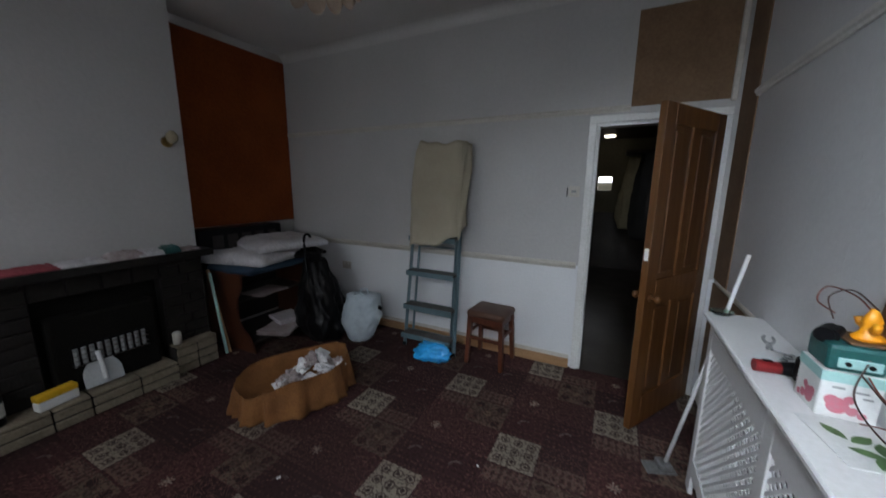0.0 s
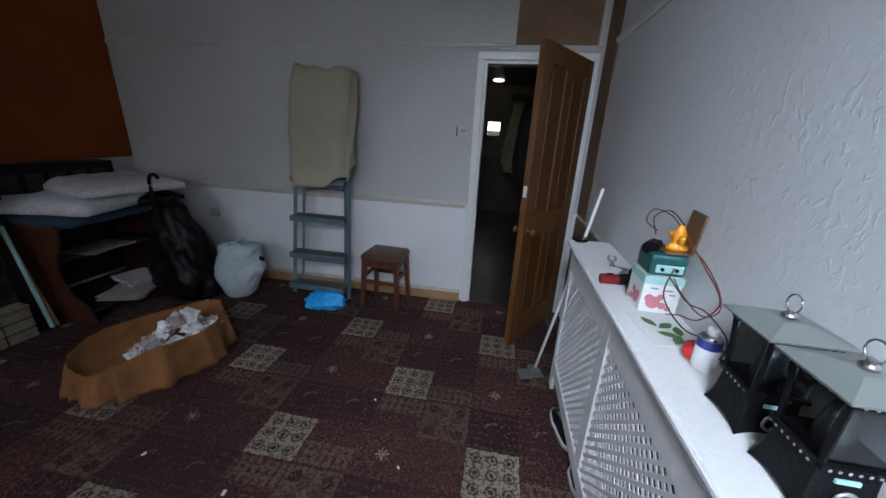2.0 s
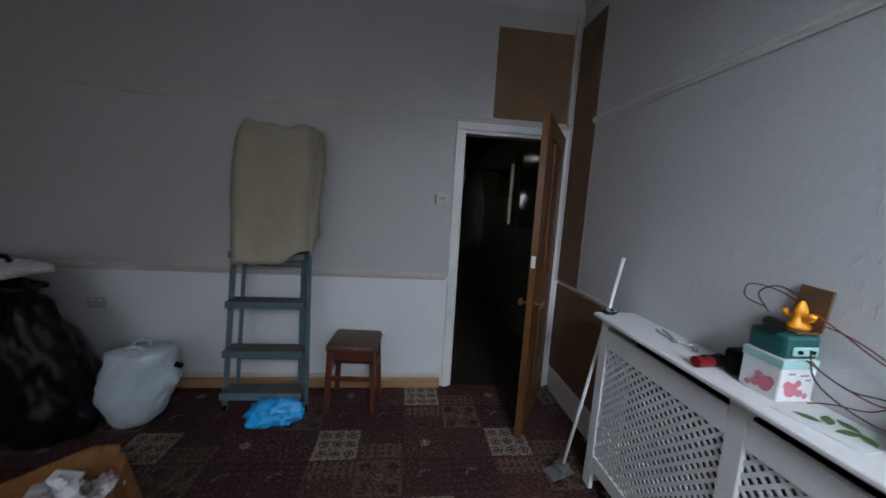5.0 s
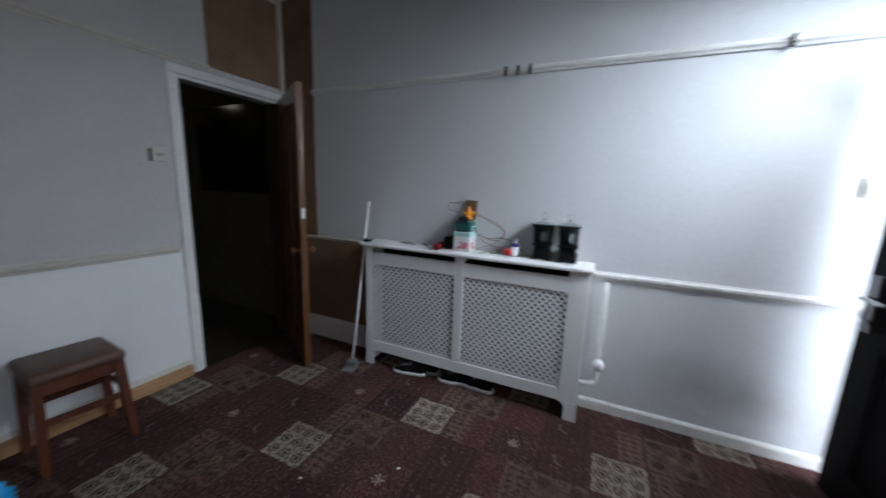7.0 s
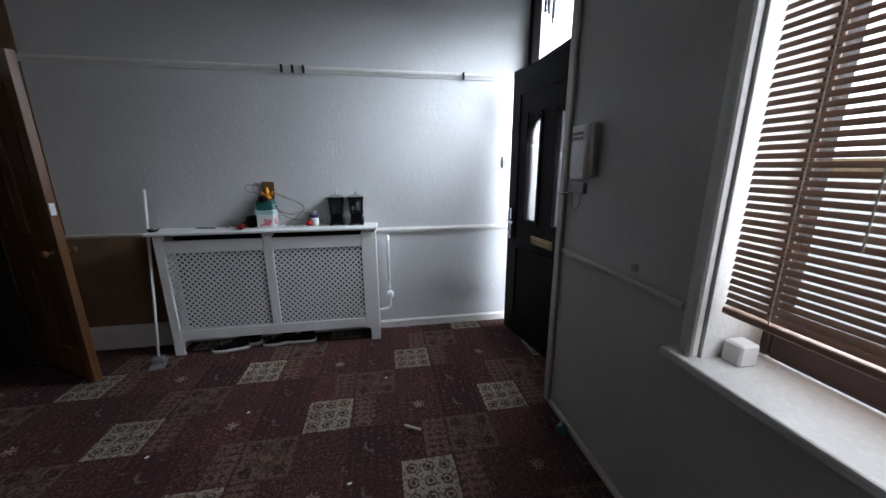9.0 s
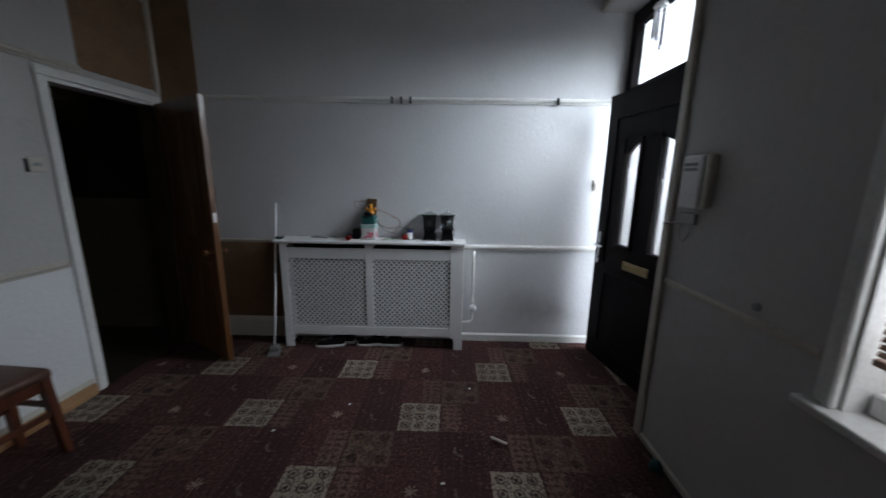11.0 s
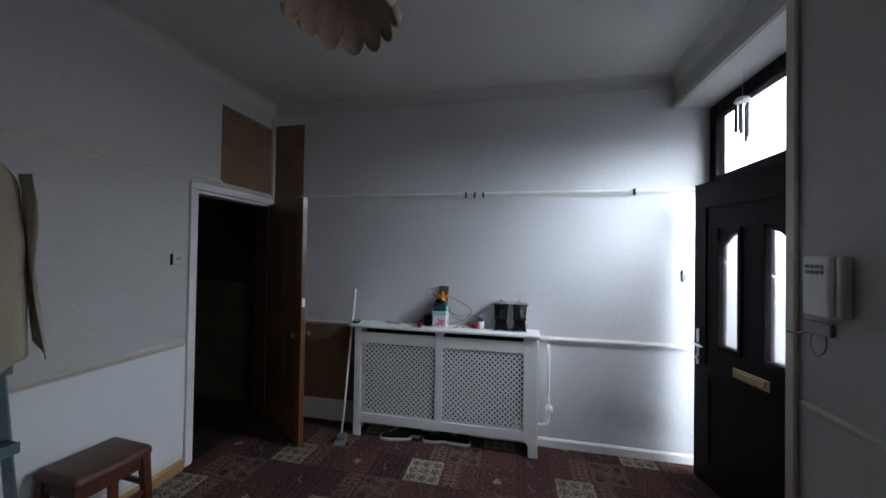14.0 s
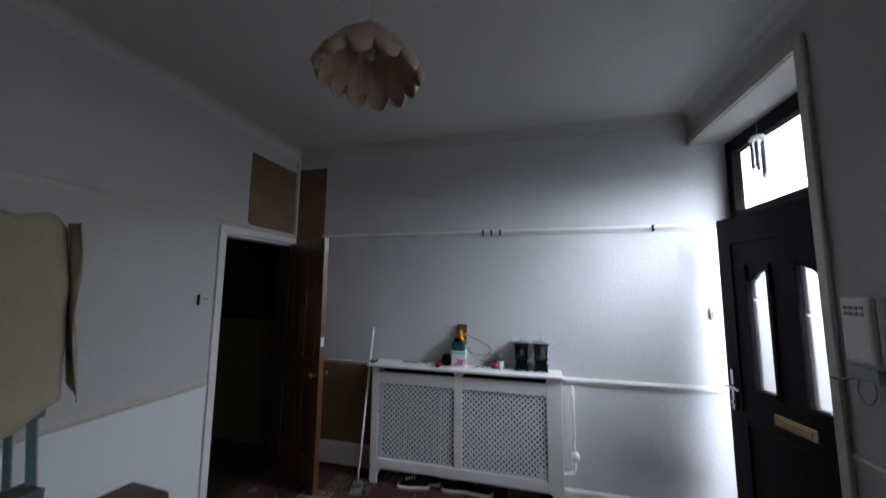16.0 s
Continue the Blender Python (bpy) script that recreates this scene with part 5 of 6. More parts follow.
for s in (-1, 1):
    bm = bmesh.new()
    tube(bm, [lad_pt(s * 0.258, 0.0), lad_pt(s * 0.225, LT)], 0.021, 4)
    part("front_upright", bm, M_steel, lad)
    bm = bmesh.new()
    tube(bm, [lad_pt(s * 0.205 - 0.0, 0.05, 0.05), lad_pt(s * 0.185, LT - 0.2, 0.05)], 0.015, 4)
    part("rear_leg", bm, M_steel, lad)
    bm = bmesh.new()
    p = lad_pt(s * 0.258, 0.0)
    box(bm, p[0] - 0.018, p[0] + 0.018, p[1] - 0.018, p[1] + 0.018, 0.0, 0.035, 0.004)
    part("rubber_foot", bm, M_black, lad)
for k, z in enumerate((0.145, 0.415, 0.73, 1.05, 1.36)):
    w = 0.255 - 0.033 * z / LT
    bm = bmesh.new()
    c = lad_pt(0, z)
    box(bm, -w, w, c[1] - 0.085, c[1] + 0.03, z - 0.012, z + 0.008, 0.003)
    tread_ = part("tread", bm, M_tread, lad, "worn dark tread")
    bm = bmesh.new()
    box(bm, -w, w, c[1] - 0.093, c[1] - 0.085, z - 0.036, z + 0.01, 0.002)
    box(bm, -w, w, c[1] + 0.031, c[1] + 0.038, z - 0.022, z + 0.01, 0.002)
    part("tread_edge", bm, M_steel, tread_)
for z in (0.32, 0.95):
    bm = bmesh.new()
    c = lad_pt(0, z, 0.05)
    cyl(bm, (-0.19, c[1], z), (0.19, c[1], z), 0.008, n=8)
    part("rear_bar", bm, M_steel, lad)

# dust sheet over the top of the ladder
ds_ = thing("dust_sheet", "beige cloth dust sheet draped over the ladder top", "dust sheet", (-2.065, -0.12, 0))
bm = bmesh.new()
NX, NZ = 26, 30
rows = []
for j in range(-4, NZ + 1):
    v = max(j, 0) / NZ
    over = max(-j, 0) / 4
    row = []
    for i in range(NX + 1):
        u = i / NX
        half = 0.262 + 0.012 * math.sin(v * 5)
        if v < 0.1:
            half -= 0.03 * (1 - v / 0.1) ** 2
        x = (u - 0.5) * 2 * half
        zb = 0.945 + 0.135 * u + 0.012 * math.sin(u * 9)
        z = 1.885 + 0.014 * math.sin(u * 6 + 1) + 0.008 * math.sin(u * 17) - v * (1.885 - zb) - 0.02 * over - 0.05 * max(0, 0.12 - u) / 0.12 * (1 - v)
        y = -0.055 - 0.145 * v - 0.014 * math.sin(u * 7 + 3 * v) * v - 0.012 * noise.noise((u * 6, v * 8, 1.3)) + 0.13 * over
        y += 0.07 * (max(0, u - 0.86) / 0.14) ** 1.5
        y += 0.05 * (max(0, 0.1 - u) / 0.1) ** 1.5
        row.append(bm.verts.new((x, y, z)))
    rows.append(row)
for a, b in zip(rows, rows[1:]):
    for k in range(NX):
        bm.faces.new((a[k], b[k], b[k + 1], a[k + 1]))
cl_ = part("front_fall", bm, M_sheet, ds_, smooth=True)
cl_.modifiers.new("thickness", "SOLIDIFY").thickness = 0.006
bm = bmesh.new()
rows = []
for j in range(19):
    v = j / 18
    rows.append([bm.verts.new((0.255 + 0.03 * i / 6 + 0.012 * math.sin(v * 7 + i), -0.10 - 0.10 * v + 0.02 * i - 0.006 * math.sin(v * 9), 1.86 - v * (0.80 - 0.02 * i) - (0.05 if 0.15 < v < 0.3 else 0.0) * (i / 6))) for i in range(7)])
for a, b in zip(rows, rows[1:]):
    for k in range(6):
        bm.faces.new((a[k], b[k], b[k + 1], a[k + 1]))
cl_ = part("side_fold", bm, M_sheet, ds_, smooth=True)
cl_.modifiers.new("thickness", "SOLIDIFY").thickness = 0.005

# stool
st = thing("wooden_stool", "red-brown wooden stool with a padded brown seat", "stool", (-1.53, -0.205, 0), -4)
st.scale = (1.0, 1.12, 1.03)
bm = bmesh.new()
box(bm, -0.168, 0.168, -0.135, 0.135, 0.41, 0.465, 0.024, 4)
for v in bm.verts:
    if v.co.z > 0.46:
        v.co.z += 0.016 * (1 - (v.co.x / 0.19) ** 2) * (1 - (v.co.y / 0.15) ** 2)
part("seat", bm, M_seat, st, "padded brown leatherette seat", smooth=True)
for sx in (-1, 1):
    for sy in (-1, 1):
        bm = bmesh.new()
        a, b = Vector((sx * 0.158, sy * 0.125, 0)), Vector((sx * 0.138, sy * 0.105, 0.418))
        g = bmesh.ops.create_cube(bm, size=1)["verts"]
        for v in g:
            t_ = v.co.z + 0.5
            c = a.lerp(b, t_)
            v.co = Vector((c.x + v.co.x * (0.03 + 0.008 * t_), c.y + v.co.y * (0.03 + 0.008 * t_), c.z))
        part("leg", bm, M_mahog, st)
for sy in (-1, 1):
    bm = bmesh.new()
    box(bm, -0.136, 0.136, sy * 0.107 - 0.009, sy * 0.107 + 0.009, 0.355, 0.414, 0.003)
    part("apron", bm, M_mahog, st)
    bm = bmesh.new()
    box(bm, -0.14, 0.14, sy * 0.114 - 0.008, sy * 0.114 + 0.008, 0.215, 0.245, 0.003)
    part("stretcher", bm, M_mahog, st)
for sx in (-1, 1):
    bm = bmesh.new()
    box(bm, sx * 0.139 - 0.009, sx * 0.139 + 0.009, -0.105, 0.105, 0.355, 0.414, 0.003)
    part("apron", bm, M_mahog, st)
    bm = bmesh.new()
    box(bm, sx * 0.146 - 0.008, sx * 0.146 + 0.008, -0.11, 0.11, 0.255, 0.285, 0.003)
    part("stretcher", bm, M_mahog, st)


def bag_mesh(w, d, h, seed, pinch=0.35, lean=(0, 0), crumple=0.03, n=40, m=24, foot=1.0):
    """A slumped, creased bag: a closed skin that narrows to the neck."""
    bm = bmesh.new()
    rings = []
    for j in range(m + 1):
        v = j / m
        prof = (1 - (1 - min(1, v * 5)) ** 2 * 0.25) * (1 - (1 - pinch) * max(0, v - 0.35) ** 1.4 / 0.65 ** 1.4)
        prof *= foot + (1 - foot) * min(1, v * 1.8)
        ring = []
        for i in range(n):
            a = 2 * math.pi * i / n
            rr = 1 + crumple * 4 * noise.noise((math.cos(a) * 2 + seed, math.sin(a) * 2, v * 4)) + crumple * 2 * noise.noise((math.cos(a) * 6, math.sin(a) * 6 + seed, v * 9))
            ring.append(bm.verts.new((w / 2 * prof * rr * math.cos(a) + lean[0] * v, d / 2 * prof * rr * math.sin(a) + lean[1] * v, h * v + crumple * 0.6 * h * v * noise.noise((a * 2, seed, v)))))
        rings.append(ring)
    for a, b in zip(rings, rings[1:]):
        for k in range(n):
            bm.faces.new((a[k], a[(k + 1) % n], b[(k + 1) % n], b[k]))
    bm.faces.new(rings[0][::-1])
    bm.faces.new(rings[-1])
    return bm


def plastic(name, c1, c2, rough, trans=0.0):
    m = mat(name, c1, c2, rough, scale=6, fine=25, bump=0.5, bump_scale=14)
    m.node_tree.nodes["Principled BSDF"].inputs["Transmission Weight"].default_value = trans
    return m


M_whitebag = plastic("milky_plastic_film", (0.54, 0.62, 0.66), (0.45, 0.53, 0.58), 0.35)
M_blackbag = plastic("black_plastic_film", (0.003, 0.003, 0.0035), (0.005, 0.005, 0.006), 0.4)
M_blackbag.node_tree.nodes["Principled BSDF"].inputs["IOR"].default_value = 1.3
M_bluebag = plastic("bright_blue_plastic", (0.008, 0.42, 0.86), (0.006, 0.32, 0.72), 0.35)
wb = thing("carrier_bag", "full white plastic carrier bag on the carpet", "bag", (-2.83, -0.42, 0), 10)
part("bag", bag_mesh(0.43, 0.28, 0.47, 3.1, 0.78, (0.08, 0.0), 0.04, 64, 34, foot=0.60), M_whitebag, wb, smooth=True)
for s in (-1, 1):
    bm = bmesh.new()
    tube(bm, smooth_line([(0.05 - 0.05, s * 0.035, 0.455), (0.02, s * 0.06, 0.50), (0.08, s * 0.06, 0.505), (0.11, s * 0.035, 0.455)], 5), 0.009, 6)
    part("bag_handle", bm, M_whitebag, wb, smooth=True)
bm = bmesh.new()
box(bm, 0.07, 0.115, -0.06, -0.045, 0.44, 0.475, 0.004, m=pose(0, 0, 0, 0, 25, 0))
part("dark_tag", bm, M_black, wb, "black tag at the neck")
bb = thing("bin_sack", "black plastic refuse sack beside the desk", "sack", (-3.20, -0.50, 0))
part("sack", bag_mesh(0.50, 0.40, 0.78, 7.7, 0.45, (-0.10, 0.02), 0.06, 72, 40), M_blackbag, bb, smooth=True)
bm = bmesh.new()
lathe(bm, [(0.075, 0.0), (0.062, 0.03), (0.085, 0.07), (0.11, 0.10), (0.07, 0.09), (0.0, 0.075)], 26, at=(-0.10, 0.02, 0.765), squash=0.8)
for v in bm.verts:
    v.co += Vector((0, 0, 0.03 * noise.noise(v.co * 22))) + 0.02 * noise.noise_vector(v.co * 14)
part("gathered_neck", bm, M_blackbag, bb, "loose gathered neck", smooth=True)
um = thing("umbrella", "black umbrella with a hooked handle standing in the sack", "umbrella", (-3.28, -0.60, 0.55))
bm = bmesh.new()
tube(bm, smooth_line([(0, 0, 0.0), (-0.01, 0, 0.25), (-0.02, 0, 0.42), (0.0, 0, 0.485), (0.045, 0.0, 0.495), (0.07, 0.0, 0.47)], 6), 0.013, 10)
part("handle", bm, M_black, um, smooth=True)
bl = thing("blue_bag", "crumpled bright blue plastic bag at the ladder's foot", "bag", (-2.0, -0.43, 0), 0)
part("bag", bag_mesh(0.34, 0.17, 0.13, 12.3, 0.6, (0.02, 0.03), 0.14, 44, 14), M_bluebag, bl, smooth=True)

# ---- pet basket draped in ochre cloth ----
M_ochre = mat("ochre_fleece", (0.29, 0.12, 0.035), (0.17, 0.066, 0.02), 0.95, scale=7, fine=140, bump=0.35)
pb = thing("pet_basket", "oval pet basket draped with ochre cloth", "basket", (-2.60, -1.355, 0), 63)
bm = bmesh.new()
N = 120
A_, B_ = 0.375, 0.25


def basket_pt(k, s):
    th = 2 * math.pi * k / N
    dip = 0.035 * math.exp(-((th - 3.75) / 0.5) ** 2)
    rim = 0.245 - dip + 0.016 * math.sin(3 * th + 1) + 0.03 * math.cos(th)
    fold = math.sin(th * 11 + 1.8 * math.sin(th * 3)) + 0.6 * math.sin(th * 26 + 2 * math.sin(2 * th))
    if s <= 1:      # outer fall, floor to rim
        r = 1.08 - 0.08 * s + 0.075 * fold * (1 - 0.8 * s)
        z = rim * s
    else:           # inside, rim to bed
        q = s - 1
        r = 1.0 - 0.10 * min(q * 3, 1) - 0.9 * max(0, q - 0.33) / 0.67 * 1.0
        z = rim - (rim - 0.07) * min(1, q * 1.6) ** 0.8
    r = max(r, 0.0)
    jit = 0.012 * noise.noise((math.cos(th) * 3, math.sin(th) * 3, s * 4))
    return (A_ + 0.0) * r * math.cos(th), B_ * r * math.sin(th), z + jit


prof = [0, 0.12, 0.25, 0.4, 0.55, 0.7, 0.85, 0.95, 1.0, 1.04, 1.12, 1.25, 1.4, 1.6, 1.8, 1.97]
bm.free()
for nm, lb, span in (("draped_cloth", "ochre cloth hanging in folds", prof[:10]), ("lining", "ochre fleece lining", prof[9:])):
    bm = bmesh.new()
    grid = [[bm.verts.new(basket_pt(k, s)) for k in range(N)] for s in span]
    for a, b in zip(grid, grid[1:]):
        for k in range(N):
            bm.faces.new((a[k], a[(k + 1) % N], b[(k + 1) % N], b[k]))
    bm.faces.new(grid[-1] if nm == "lining" else grid[0][::-1])
    part(nm, bm, M_ochre, pb, lb, smooth=True)

M_foil = mat("crumpled_white_paper", (0.84, 0.84, 0.85), (0.66, 0.64, 0.65), 0.6, scale=14, fine=60, bump=0.4)
M_foil2 = mat("grey_pink_scraps", (0.42, 0.36, 0.35), (0.3, 0.24, 0.24), 0.7, scale=14, fine=60, bump=0.4)
pp = thing("scrap_pile", "heap of crumpled white paper and scraps in the basket", "paper scraps", (-2.60, -1.355, 0.0), 63)
chunks = []
for k in range(5):
    bm = bmesh.new()
    bmesh.ops.create_icosphere(bm, subdivisions=2, radius=0.03)
    for v in bm.verts:
        v.co *= 1 + 0.95 * noise.noise(v.co * 52 + Vector((k * 7.3, 0, 0)))
        v.co.z *= 0.7
    me = bpy.data.meshes.new("scrap")
    bm.to_mesh(me)
    bm.free()
    me.materials.append(M_foil if k < 2 else M_foil2)
    chunks.append(me)
for k in range(96):
    o = new("scrap", chunks[k % 5])
    o.parent = pp
    a, q = random.uniform(0, 2 * math.pi), math.sqrt(random.random())
    x, y = 0.09 + 0.23 * q * math.cos(a), -0.05 + 0.14 * q * math.sin(a)
    z = 0.11 + 0.15 * (1 - q) + random.uniform(0, 0.03) + 0.05 * (x > 0.1)
    o.matrix_basis = pose(x, y, z, random.uniform(0, 360), random.uniform(0, 360), random.uniform(0, 360)) @ Matrix.Diagonal((*[random.uniform(0.6, 1.35)] * 3, 1))
bm = bmesh.new()
box(bm, -0.07, 0.07, -0.05, 0.05, 0, 0.012, 0.004, m=pose(0.16, -0.03, 0.275, 14, -10, 30))
part("white_card", bm, M_card, pp, "torn white card")

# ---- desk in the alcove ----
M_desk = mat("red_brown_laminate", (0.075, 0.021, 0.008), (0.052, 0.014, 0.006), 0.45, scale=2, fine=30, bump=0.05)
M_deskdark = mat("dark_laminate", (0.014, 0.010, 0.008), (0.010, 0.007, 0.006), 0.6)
dk = thing("computer_desk", "red-brown computer desk with scooped side panels", "desk", (-3.80, -0.70, 0))
for y in (-0.40, 0.36):
    bm = bmesh.new()
    pts = [(-0.30, 0.0), (0.36, 0.0), (0.345, 0.06), (0.30, 0.14), (0.20, 0.21), (0.155, 0.30), (0.15, 0.40), (0.175, 0.50), (0.22, 0.56), (0.25, 0.62), (0.25, 0.715), (-0.30, 0.715)]
    sm = [Vector((x, 0, z)) for x, z in pts]
    A = [bm.verts.new((p.x, y, p.z)) for p in sm]
    B = [bm.verts.new((p.x, y + 0.02, p.z)) for p in sm]
    for i in range(len(A)):
        bm.faces.new((A[i], A[(i + 1) % len(A)], B[(i + 1) % len(A)], B[i]))
    bm.faces.new(A[::-1])
    bm.faces.new(B)
    bmesh.ops.recalc_face_normals(bm, faces=bm.faces)
    part("side_panel", bm, M_desk, dk)
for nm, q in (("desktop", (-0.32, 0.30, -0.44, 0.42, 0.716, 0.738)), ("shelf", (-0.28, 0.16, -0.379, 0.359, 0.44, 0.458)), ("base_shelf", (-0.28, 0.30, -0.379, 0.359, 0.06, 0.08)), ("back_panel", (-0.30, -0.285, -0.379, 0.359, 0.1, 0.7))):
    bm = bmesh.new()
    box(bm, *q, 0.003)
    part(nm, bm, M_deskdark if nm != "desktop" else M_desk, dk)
# things stacked on the desk
M_navy = mat("navy_cloth", (0.025, 0.06, 0.10), (0.018, 0.04, 0.07), 0.85, scale=8, fine=90, bump=0.3)
M_quilt = mat("off_white_padding", (0.64, 0.62, 0.63), (0.44, 0.425, 0.435), 0.5, scale=7, fine=50, bump=0.4, bump_scale=18)


def slab(w, d, h, seed):
    bm = bmesh.new()
    nx, ny = 18, 14
    top, bot = [], []
    for j in range(ny + 1):
        rt, rb = [], []
        for i in range(nx + 1):
            u, v = i / nx * 2 - 1, j / ny * 2 - 1
            e = max(0, 1 - max(abs(u), abs(v)) ** 8)
            wx = 1 + 0.06 * noise.noise((v * 2, seed, 0))
            wy = 1 + 0.06 * noise.noise((u * 2, seed, 4))
            z = h * (0.45 + 0.55 * e) + 0.022 * noise.noise((u * 3 + seed, v * 3, 0)) * e
            rt.append(bm.verts.new((u * w / 2 * wx, v * d / 2 * wy, max(z, 0.004))))
            rb.append(bm.verts.new((u * w / 2 * wx, v * d / 2 * wy, 0)))
        top.append(rt)
        bot.append(rb)
    for g, flip in ((top, False), (bot, True)):
        for a, b in zip(g, g[1:]):
            for k in range(nx):
                f = (a[k], a[k + 1], b[k + 1], b[k])
                bm.faces.new(f[::-1] if flip else f)
    edge_t = top[0] + [r[-1] for r in top[1:]] + top[-1][::-1][1:] + [r[0] for r in top[::-1][1:-1]]
    edge_b = bot[0] + [r[-1] for r in bot[1:]] + bot[-1][::-1][1:] + [r[0] for r in bot[::-1][1:-1]]
    n_ = len(edge_t)
    for k in range(n_):
        bm.faces.new((edge_b[k], edge_b[(k + 1) % n_], edge_t[(k + 1) % n_], edge_t[k]))
    bmesh.ops.recalc_face_normals(bm, faces=bm.faces)
    return bm


for nm, lb, mt, at, rz, dims, sd in (
        ("folded_blanket", "folded navy blanket on the desk", M_navy, (-3.74, -0.78, 0.738), 4, (0.68, 0.72, 0.075), 1.0),
        ("folded_quilt", "folded off-white quilt in clear wrap", M_quilt, (-3.68, -0.86, 0.813), 12, (0.66, 0.56, 0.10), 2.0),
        ("black_case", "flat black case on the blanket", M_black, (-3.62, -0.46, 0.813), -6, (0.60, 0.34, 0.06), 3.0),
        ("wrapped_cushion", "grey-white cushion in plastic film", M_quilt, (-3.68, -0.58, 0.912), -14, (0.74, 0.66, 0.09), 4.0)):
    o = thing(nm, lb, nm.split("_")[-1], at, rz)
    part("body", slab(*dims, sd), mt, o, smooth=True)
bx = thing("black_box", "long black box at the back of the alcove", "box", (-4.02, -0.80, 0.738))
bm = bmesh.new()
box(bm, -0.09, 0.09, -0.40, 0.45, 0, 0.36, 0.01, 2)
part("body", bm, M_black, bx)
for k in range(5):
    bm = bmesh.new()
    box(bm, 0.09, 0.093, -0.28 + 0.14 * k, -0.18 + 0.14 * k, 0.10, 0.30, 0.001)
    part("dark_panel", bm, M_deskdark, bx)
for nm, lb, at, rz, dims, mt in (("paper_stack", "loose grey papers on the desk base", (-3.56, -0.72, 0.08), 20, (0.30, 0.36, 0.05), M_foil2), ("magazine_stack", "stack of worn grey magazines on the desk base", (-3.62, -0.60, 0.13), -18, (0.26, 0.24, 0.06), M_quilt), ("shelf_papers", "papers on the middle desk shelf", (-3.72, -0.75, 0.458), 6, (0.26, 0.34, 0.02), M_foil2)):
    o = thing(nm, lb, "papers", at, rz)
    for k in range(4):
        bm = bmesh.new()
        w, d, h = dims
        box(bm, -w / 2, w / 2, -d / 2, d / 2, h * k / 4, h * (k + 0.9) / 4, 0.001, m=pose(0.01 * k, -0.008 * k, 0, 0, 0, 9 * math.sin(k * 2.3)))
        part("sheet", bm, mt, o)

# planks leaning between the hearth and the desk
for k, (y, c) in enumerate(((-1.215, M_tealpale), (-1.185, M_skirt))):
    o = thing("leaning_batten", "thin pale batten leaning in the alcove" if k == 0 else "thin pine batten leaning in the alcove", "batten", (-3.66, y, 0), 0)
    bm = bmesh.new()
    box(bm, -0.013, 0.013, -0.006, 0.006, 0, 0.74 + 0.03 * k, 0.002, m=pose(0, 0, 0.012, -3, -10 - 4 * k, 15))
    part("batten", bm, c, o)

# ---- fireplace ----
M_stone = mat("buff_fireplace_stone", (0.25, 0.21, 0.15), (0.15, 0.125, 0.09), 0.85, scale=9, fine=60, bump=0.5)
# near-black copy of the stone: the surround's shade put into its colour
M_stone_dark = mat("shaded_fireplace_stone", (0.011, 0.008, 0.006), (0.006, 0.0045, 0.0035), 0.95, scale=9, fine=60, bump=0.5)
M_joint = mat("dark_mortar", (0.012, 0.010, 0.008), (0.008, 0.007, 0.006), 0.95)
M_mantel = mat("black_slate_shelf", (0.012, 0.010, 0.009), (0.009, 0.008, 0.007), 0.6, ior=1.3)
fp = thing("fireplace", "stone fireplace with a black mantel shelf and gas fire", "fireplace", (0, 0, 0))
Y0, Y1 = -2.70, -1.29
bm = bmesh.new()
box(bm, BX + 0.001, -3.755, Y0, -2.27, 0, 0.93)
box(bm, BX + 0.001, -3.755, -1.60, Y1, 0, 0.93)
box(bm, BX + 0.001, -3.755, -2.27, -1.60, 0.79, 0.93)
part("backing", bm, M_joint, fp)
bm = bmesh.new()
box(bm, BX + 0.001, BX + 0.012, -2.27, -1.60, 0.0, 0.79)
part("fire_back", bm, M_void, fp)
bm = bmesh.new()
box(bm, BX + 0.001, -3.62, -2.78, -1.25, 0.93, 0.985, 0.008, 2)
part("mantel_shelf", bm, M_mantel, fp, "black mantel shelf")
bm = bmesh.new()
box(bm, BX + 0.012, -3.60, -2.74, -1.62, 0.0, 0.125)
box(bm, BX + 0.012, -3.66, -1.60, -1.29, 0.0, 0.215)
part("hearth_bed", bm, M_joint, fp)


def stone(x0, x1, y0, y1, z0, z1, mt=None):
    bm = bmesh.new()
    j = lambda: random.uniform(-0.004, 0.004)
    box(bm, x0, x1 + j(), y0 + 0.004, y1 - 0.004, z0 + 0.004, z1 - 0.003 + j() * 0.3, 0.006)
    part("stone", bm, mt or M_stone, fp)


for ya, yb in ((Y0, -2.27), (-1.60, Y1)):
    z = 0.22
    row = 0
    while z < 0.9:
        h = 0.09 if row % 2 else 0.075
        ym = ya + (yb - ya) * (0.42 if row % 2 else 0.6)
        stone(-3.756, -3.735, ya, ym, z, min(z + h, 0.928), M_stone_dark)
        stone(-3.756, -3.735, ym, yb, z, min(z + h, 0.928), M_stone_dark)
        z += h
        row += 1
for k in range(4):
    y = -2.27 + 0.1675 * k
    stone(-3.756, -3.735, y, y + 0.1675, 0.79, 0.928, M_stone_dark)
y = -2.74
for k, w in enumerate((0.2, 0.24, 0.18, 0.26, 0.24)):
    for r in range(2):
        sh_ = 0.06 * r
        stone(-3.602, -3.585, y + 0.0, y + w, 0.0 + 0.064 * r, 0.062 + 0.064 * r)
    stone(BX + 0.05, -3.585, y, y + w, 0.125, 0.15)
    y += w
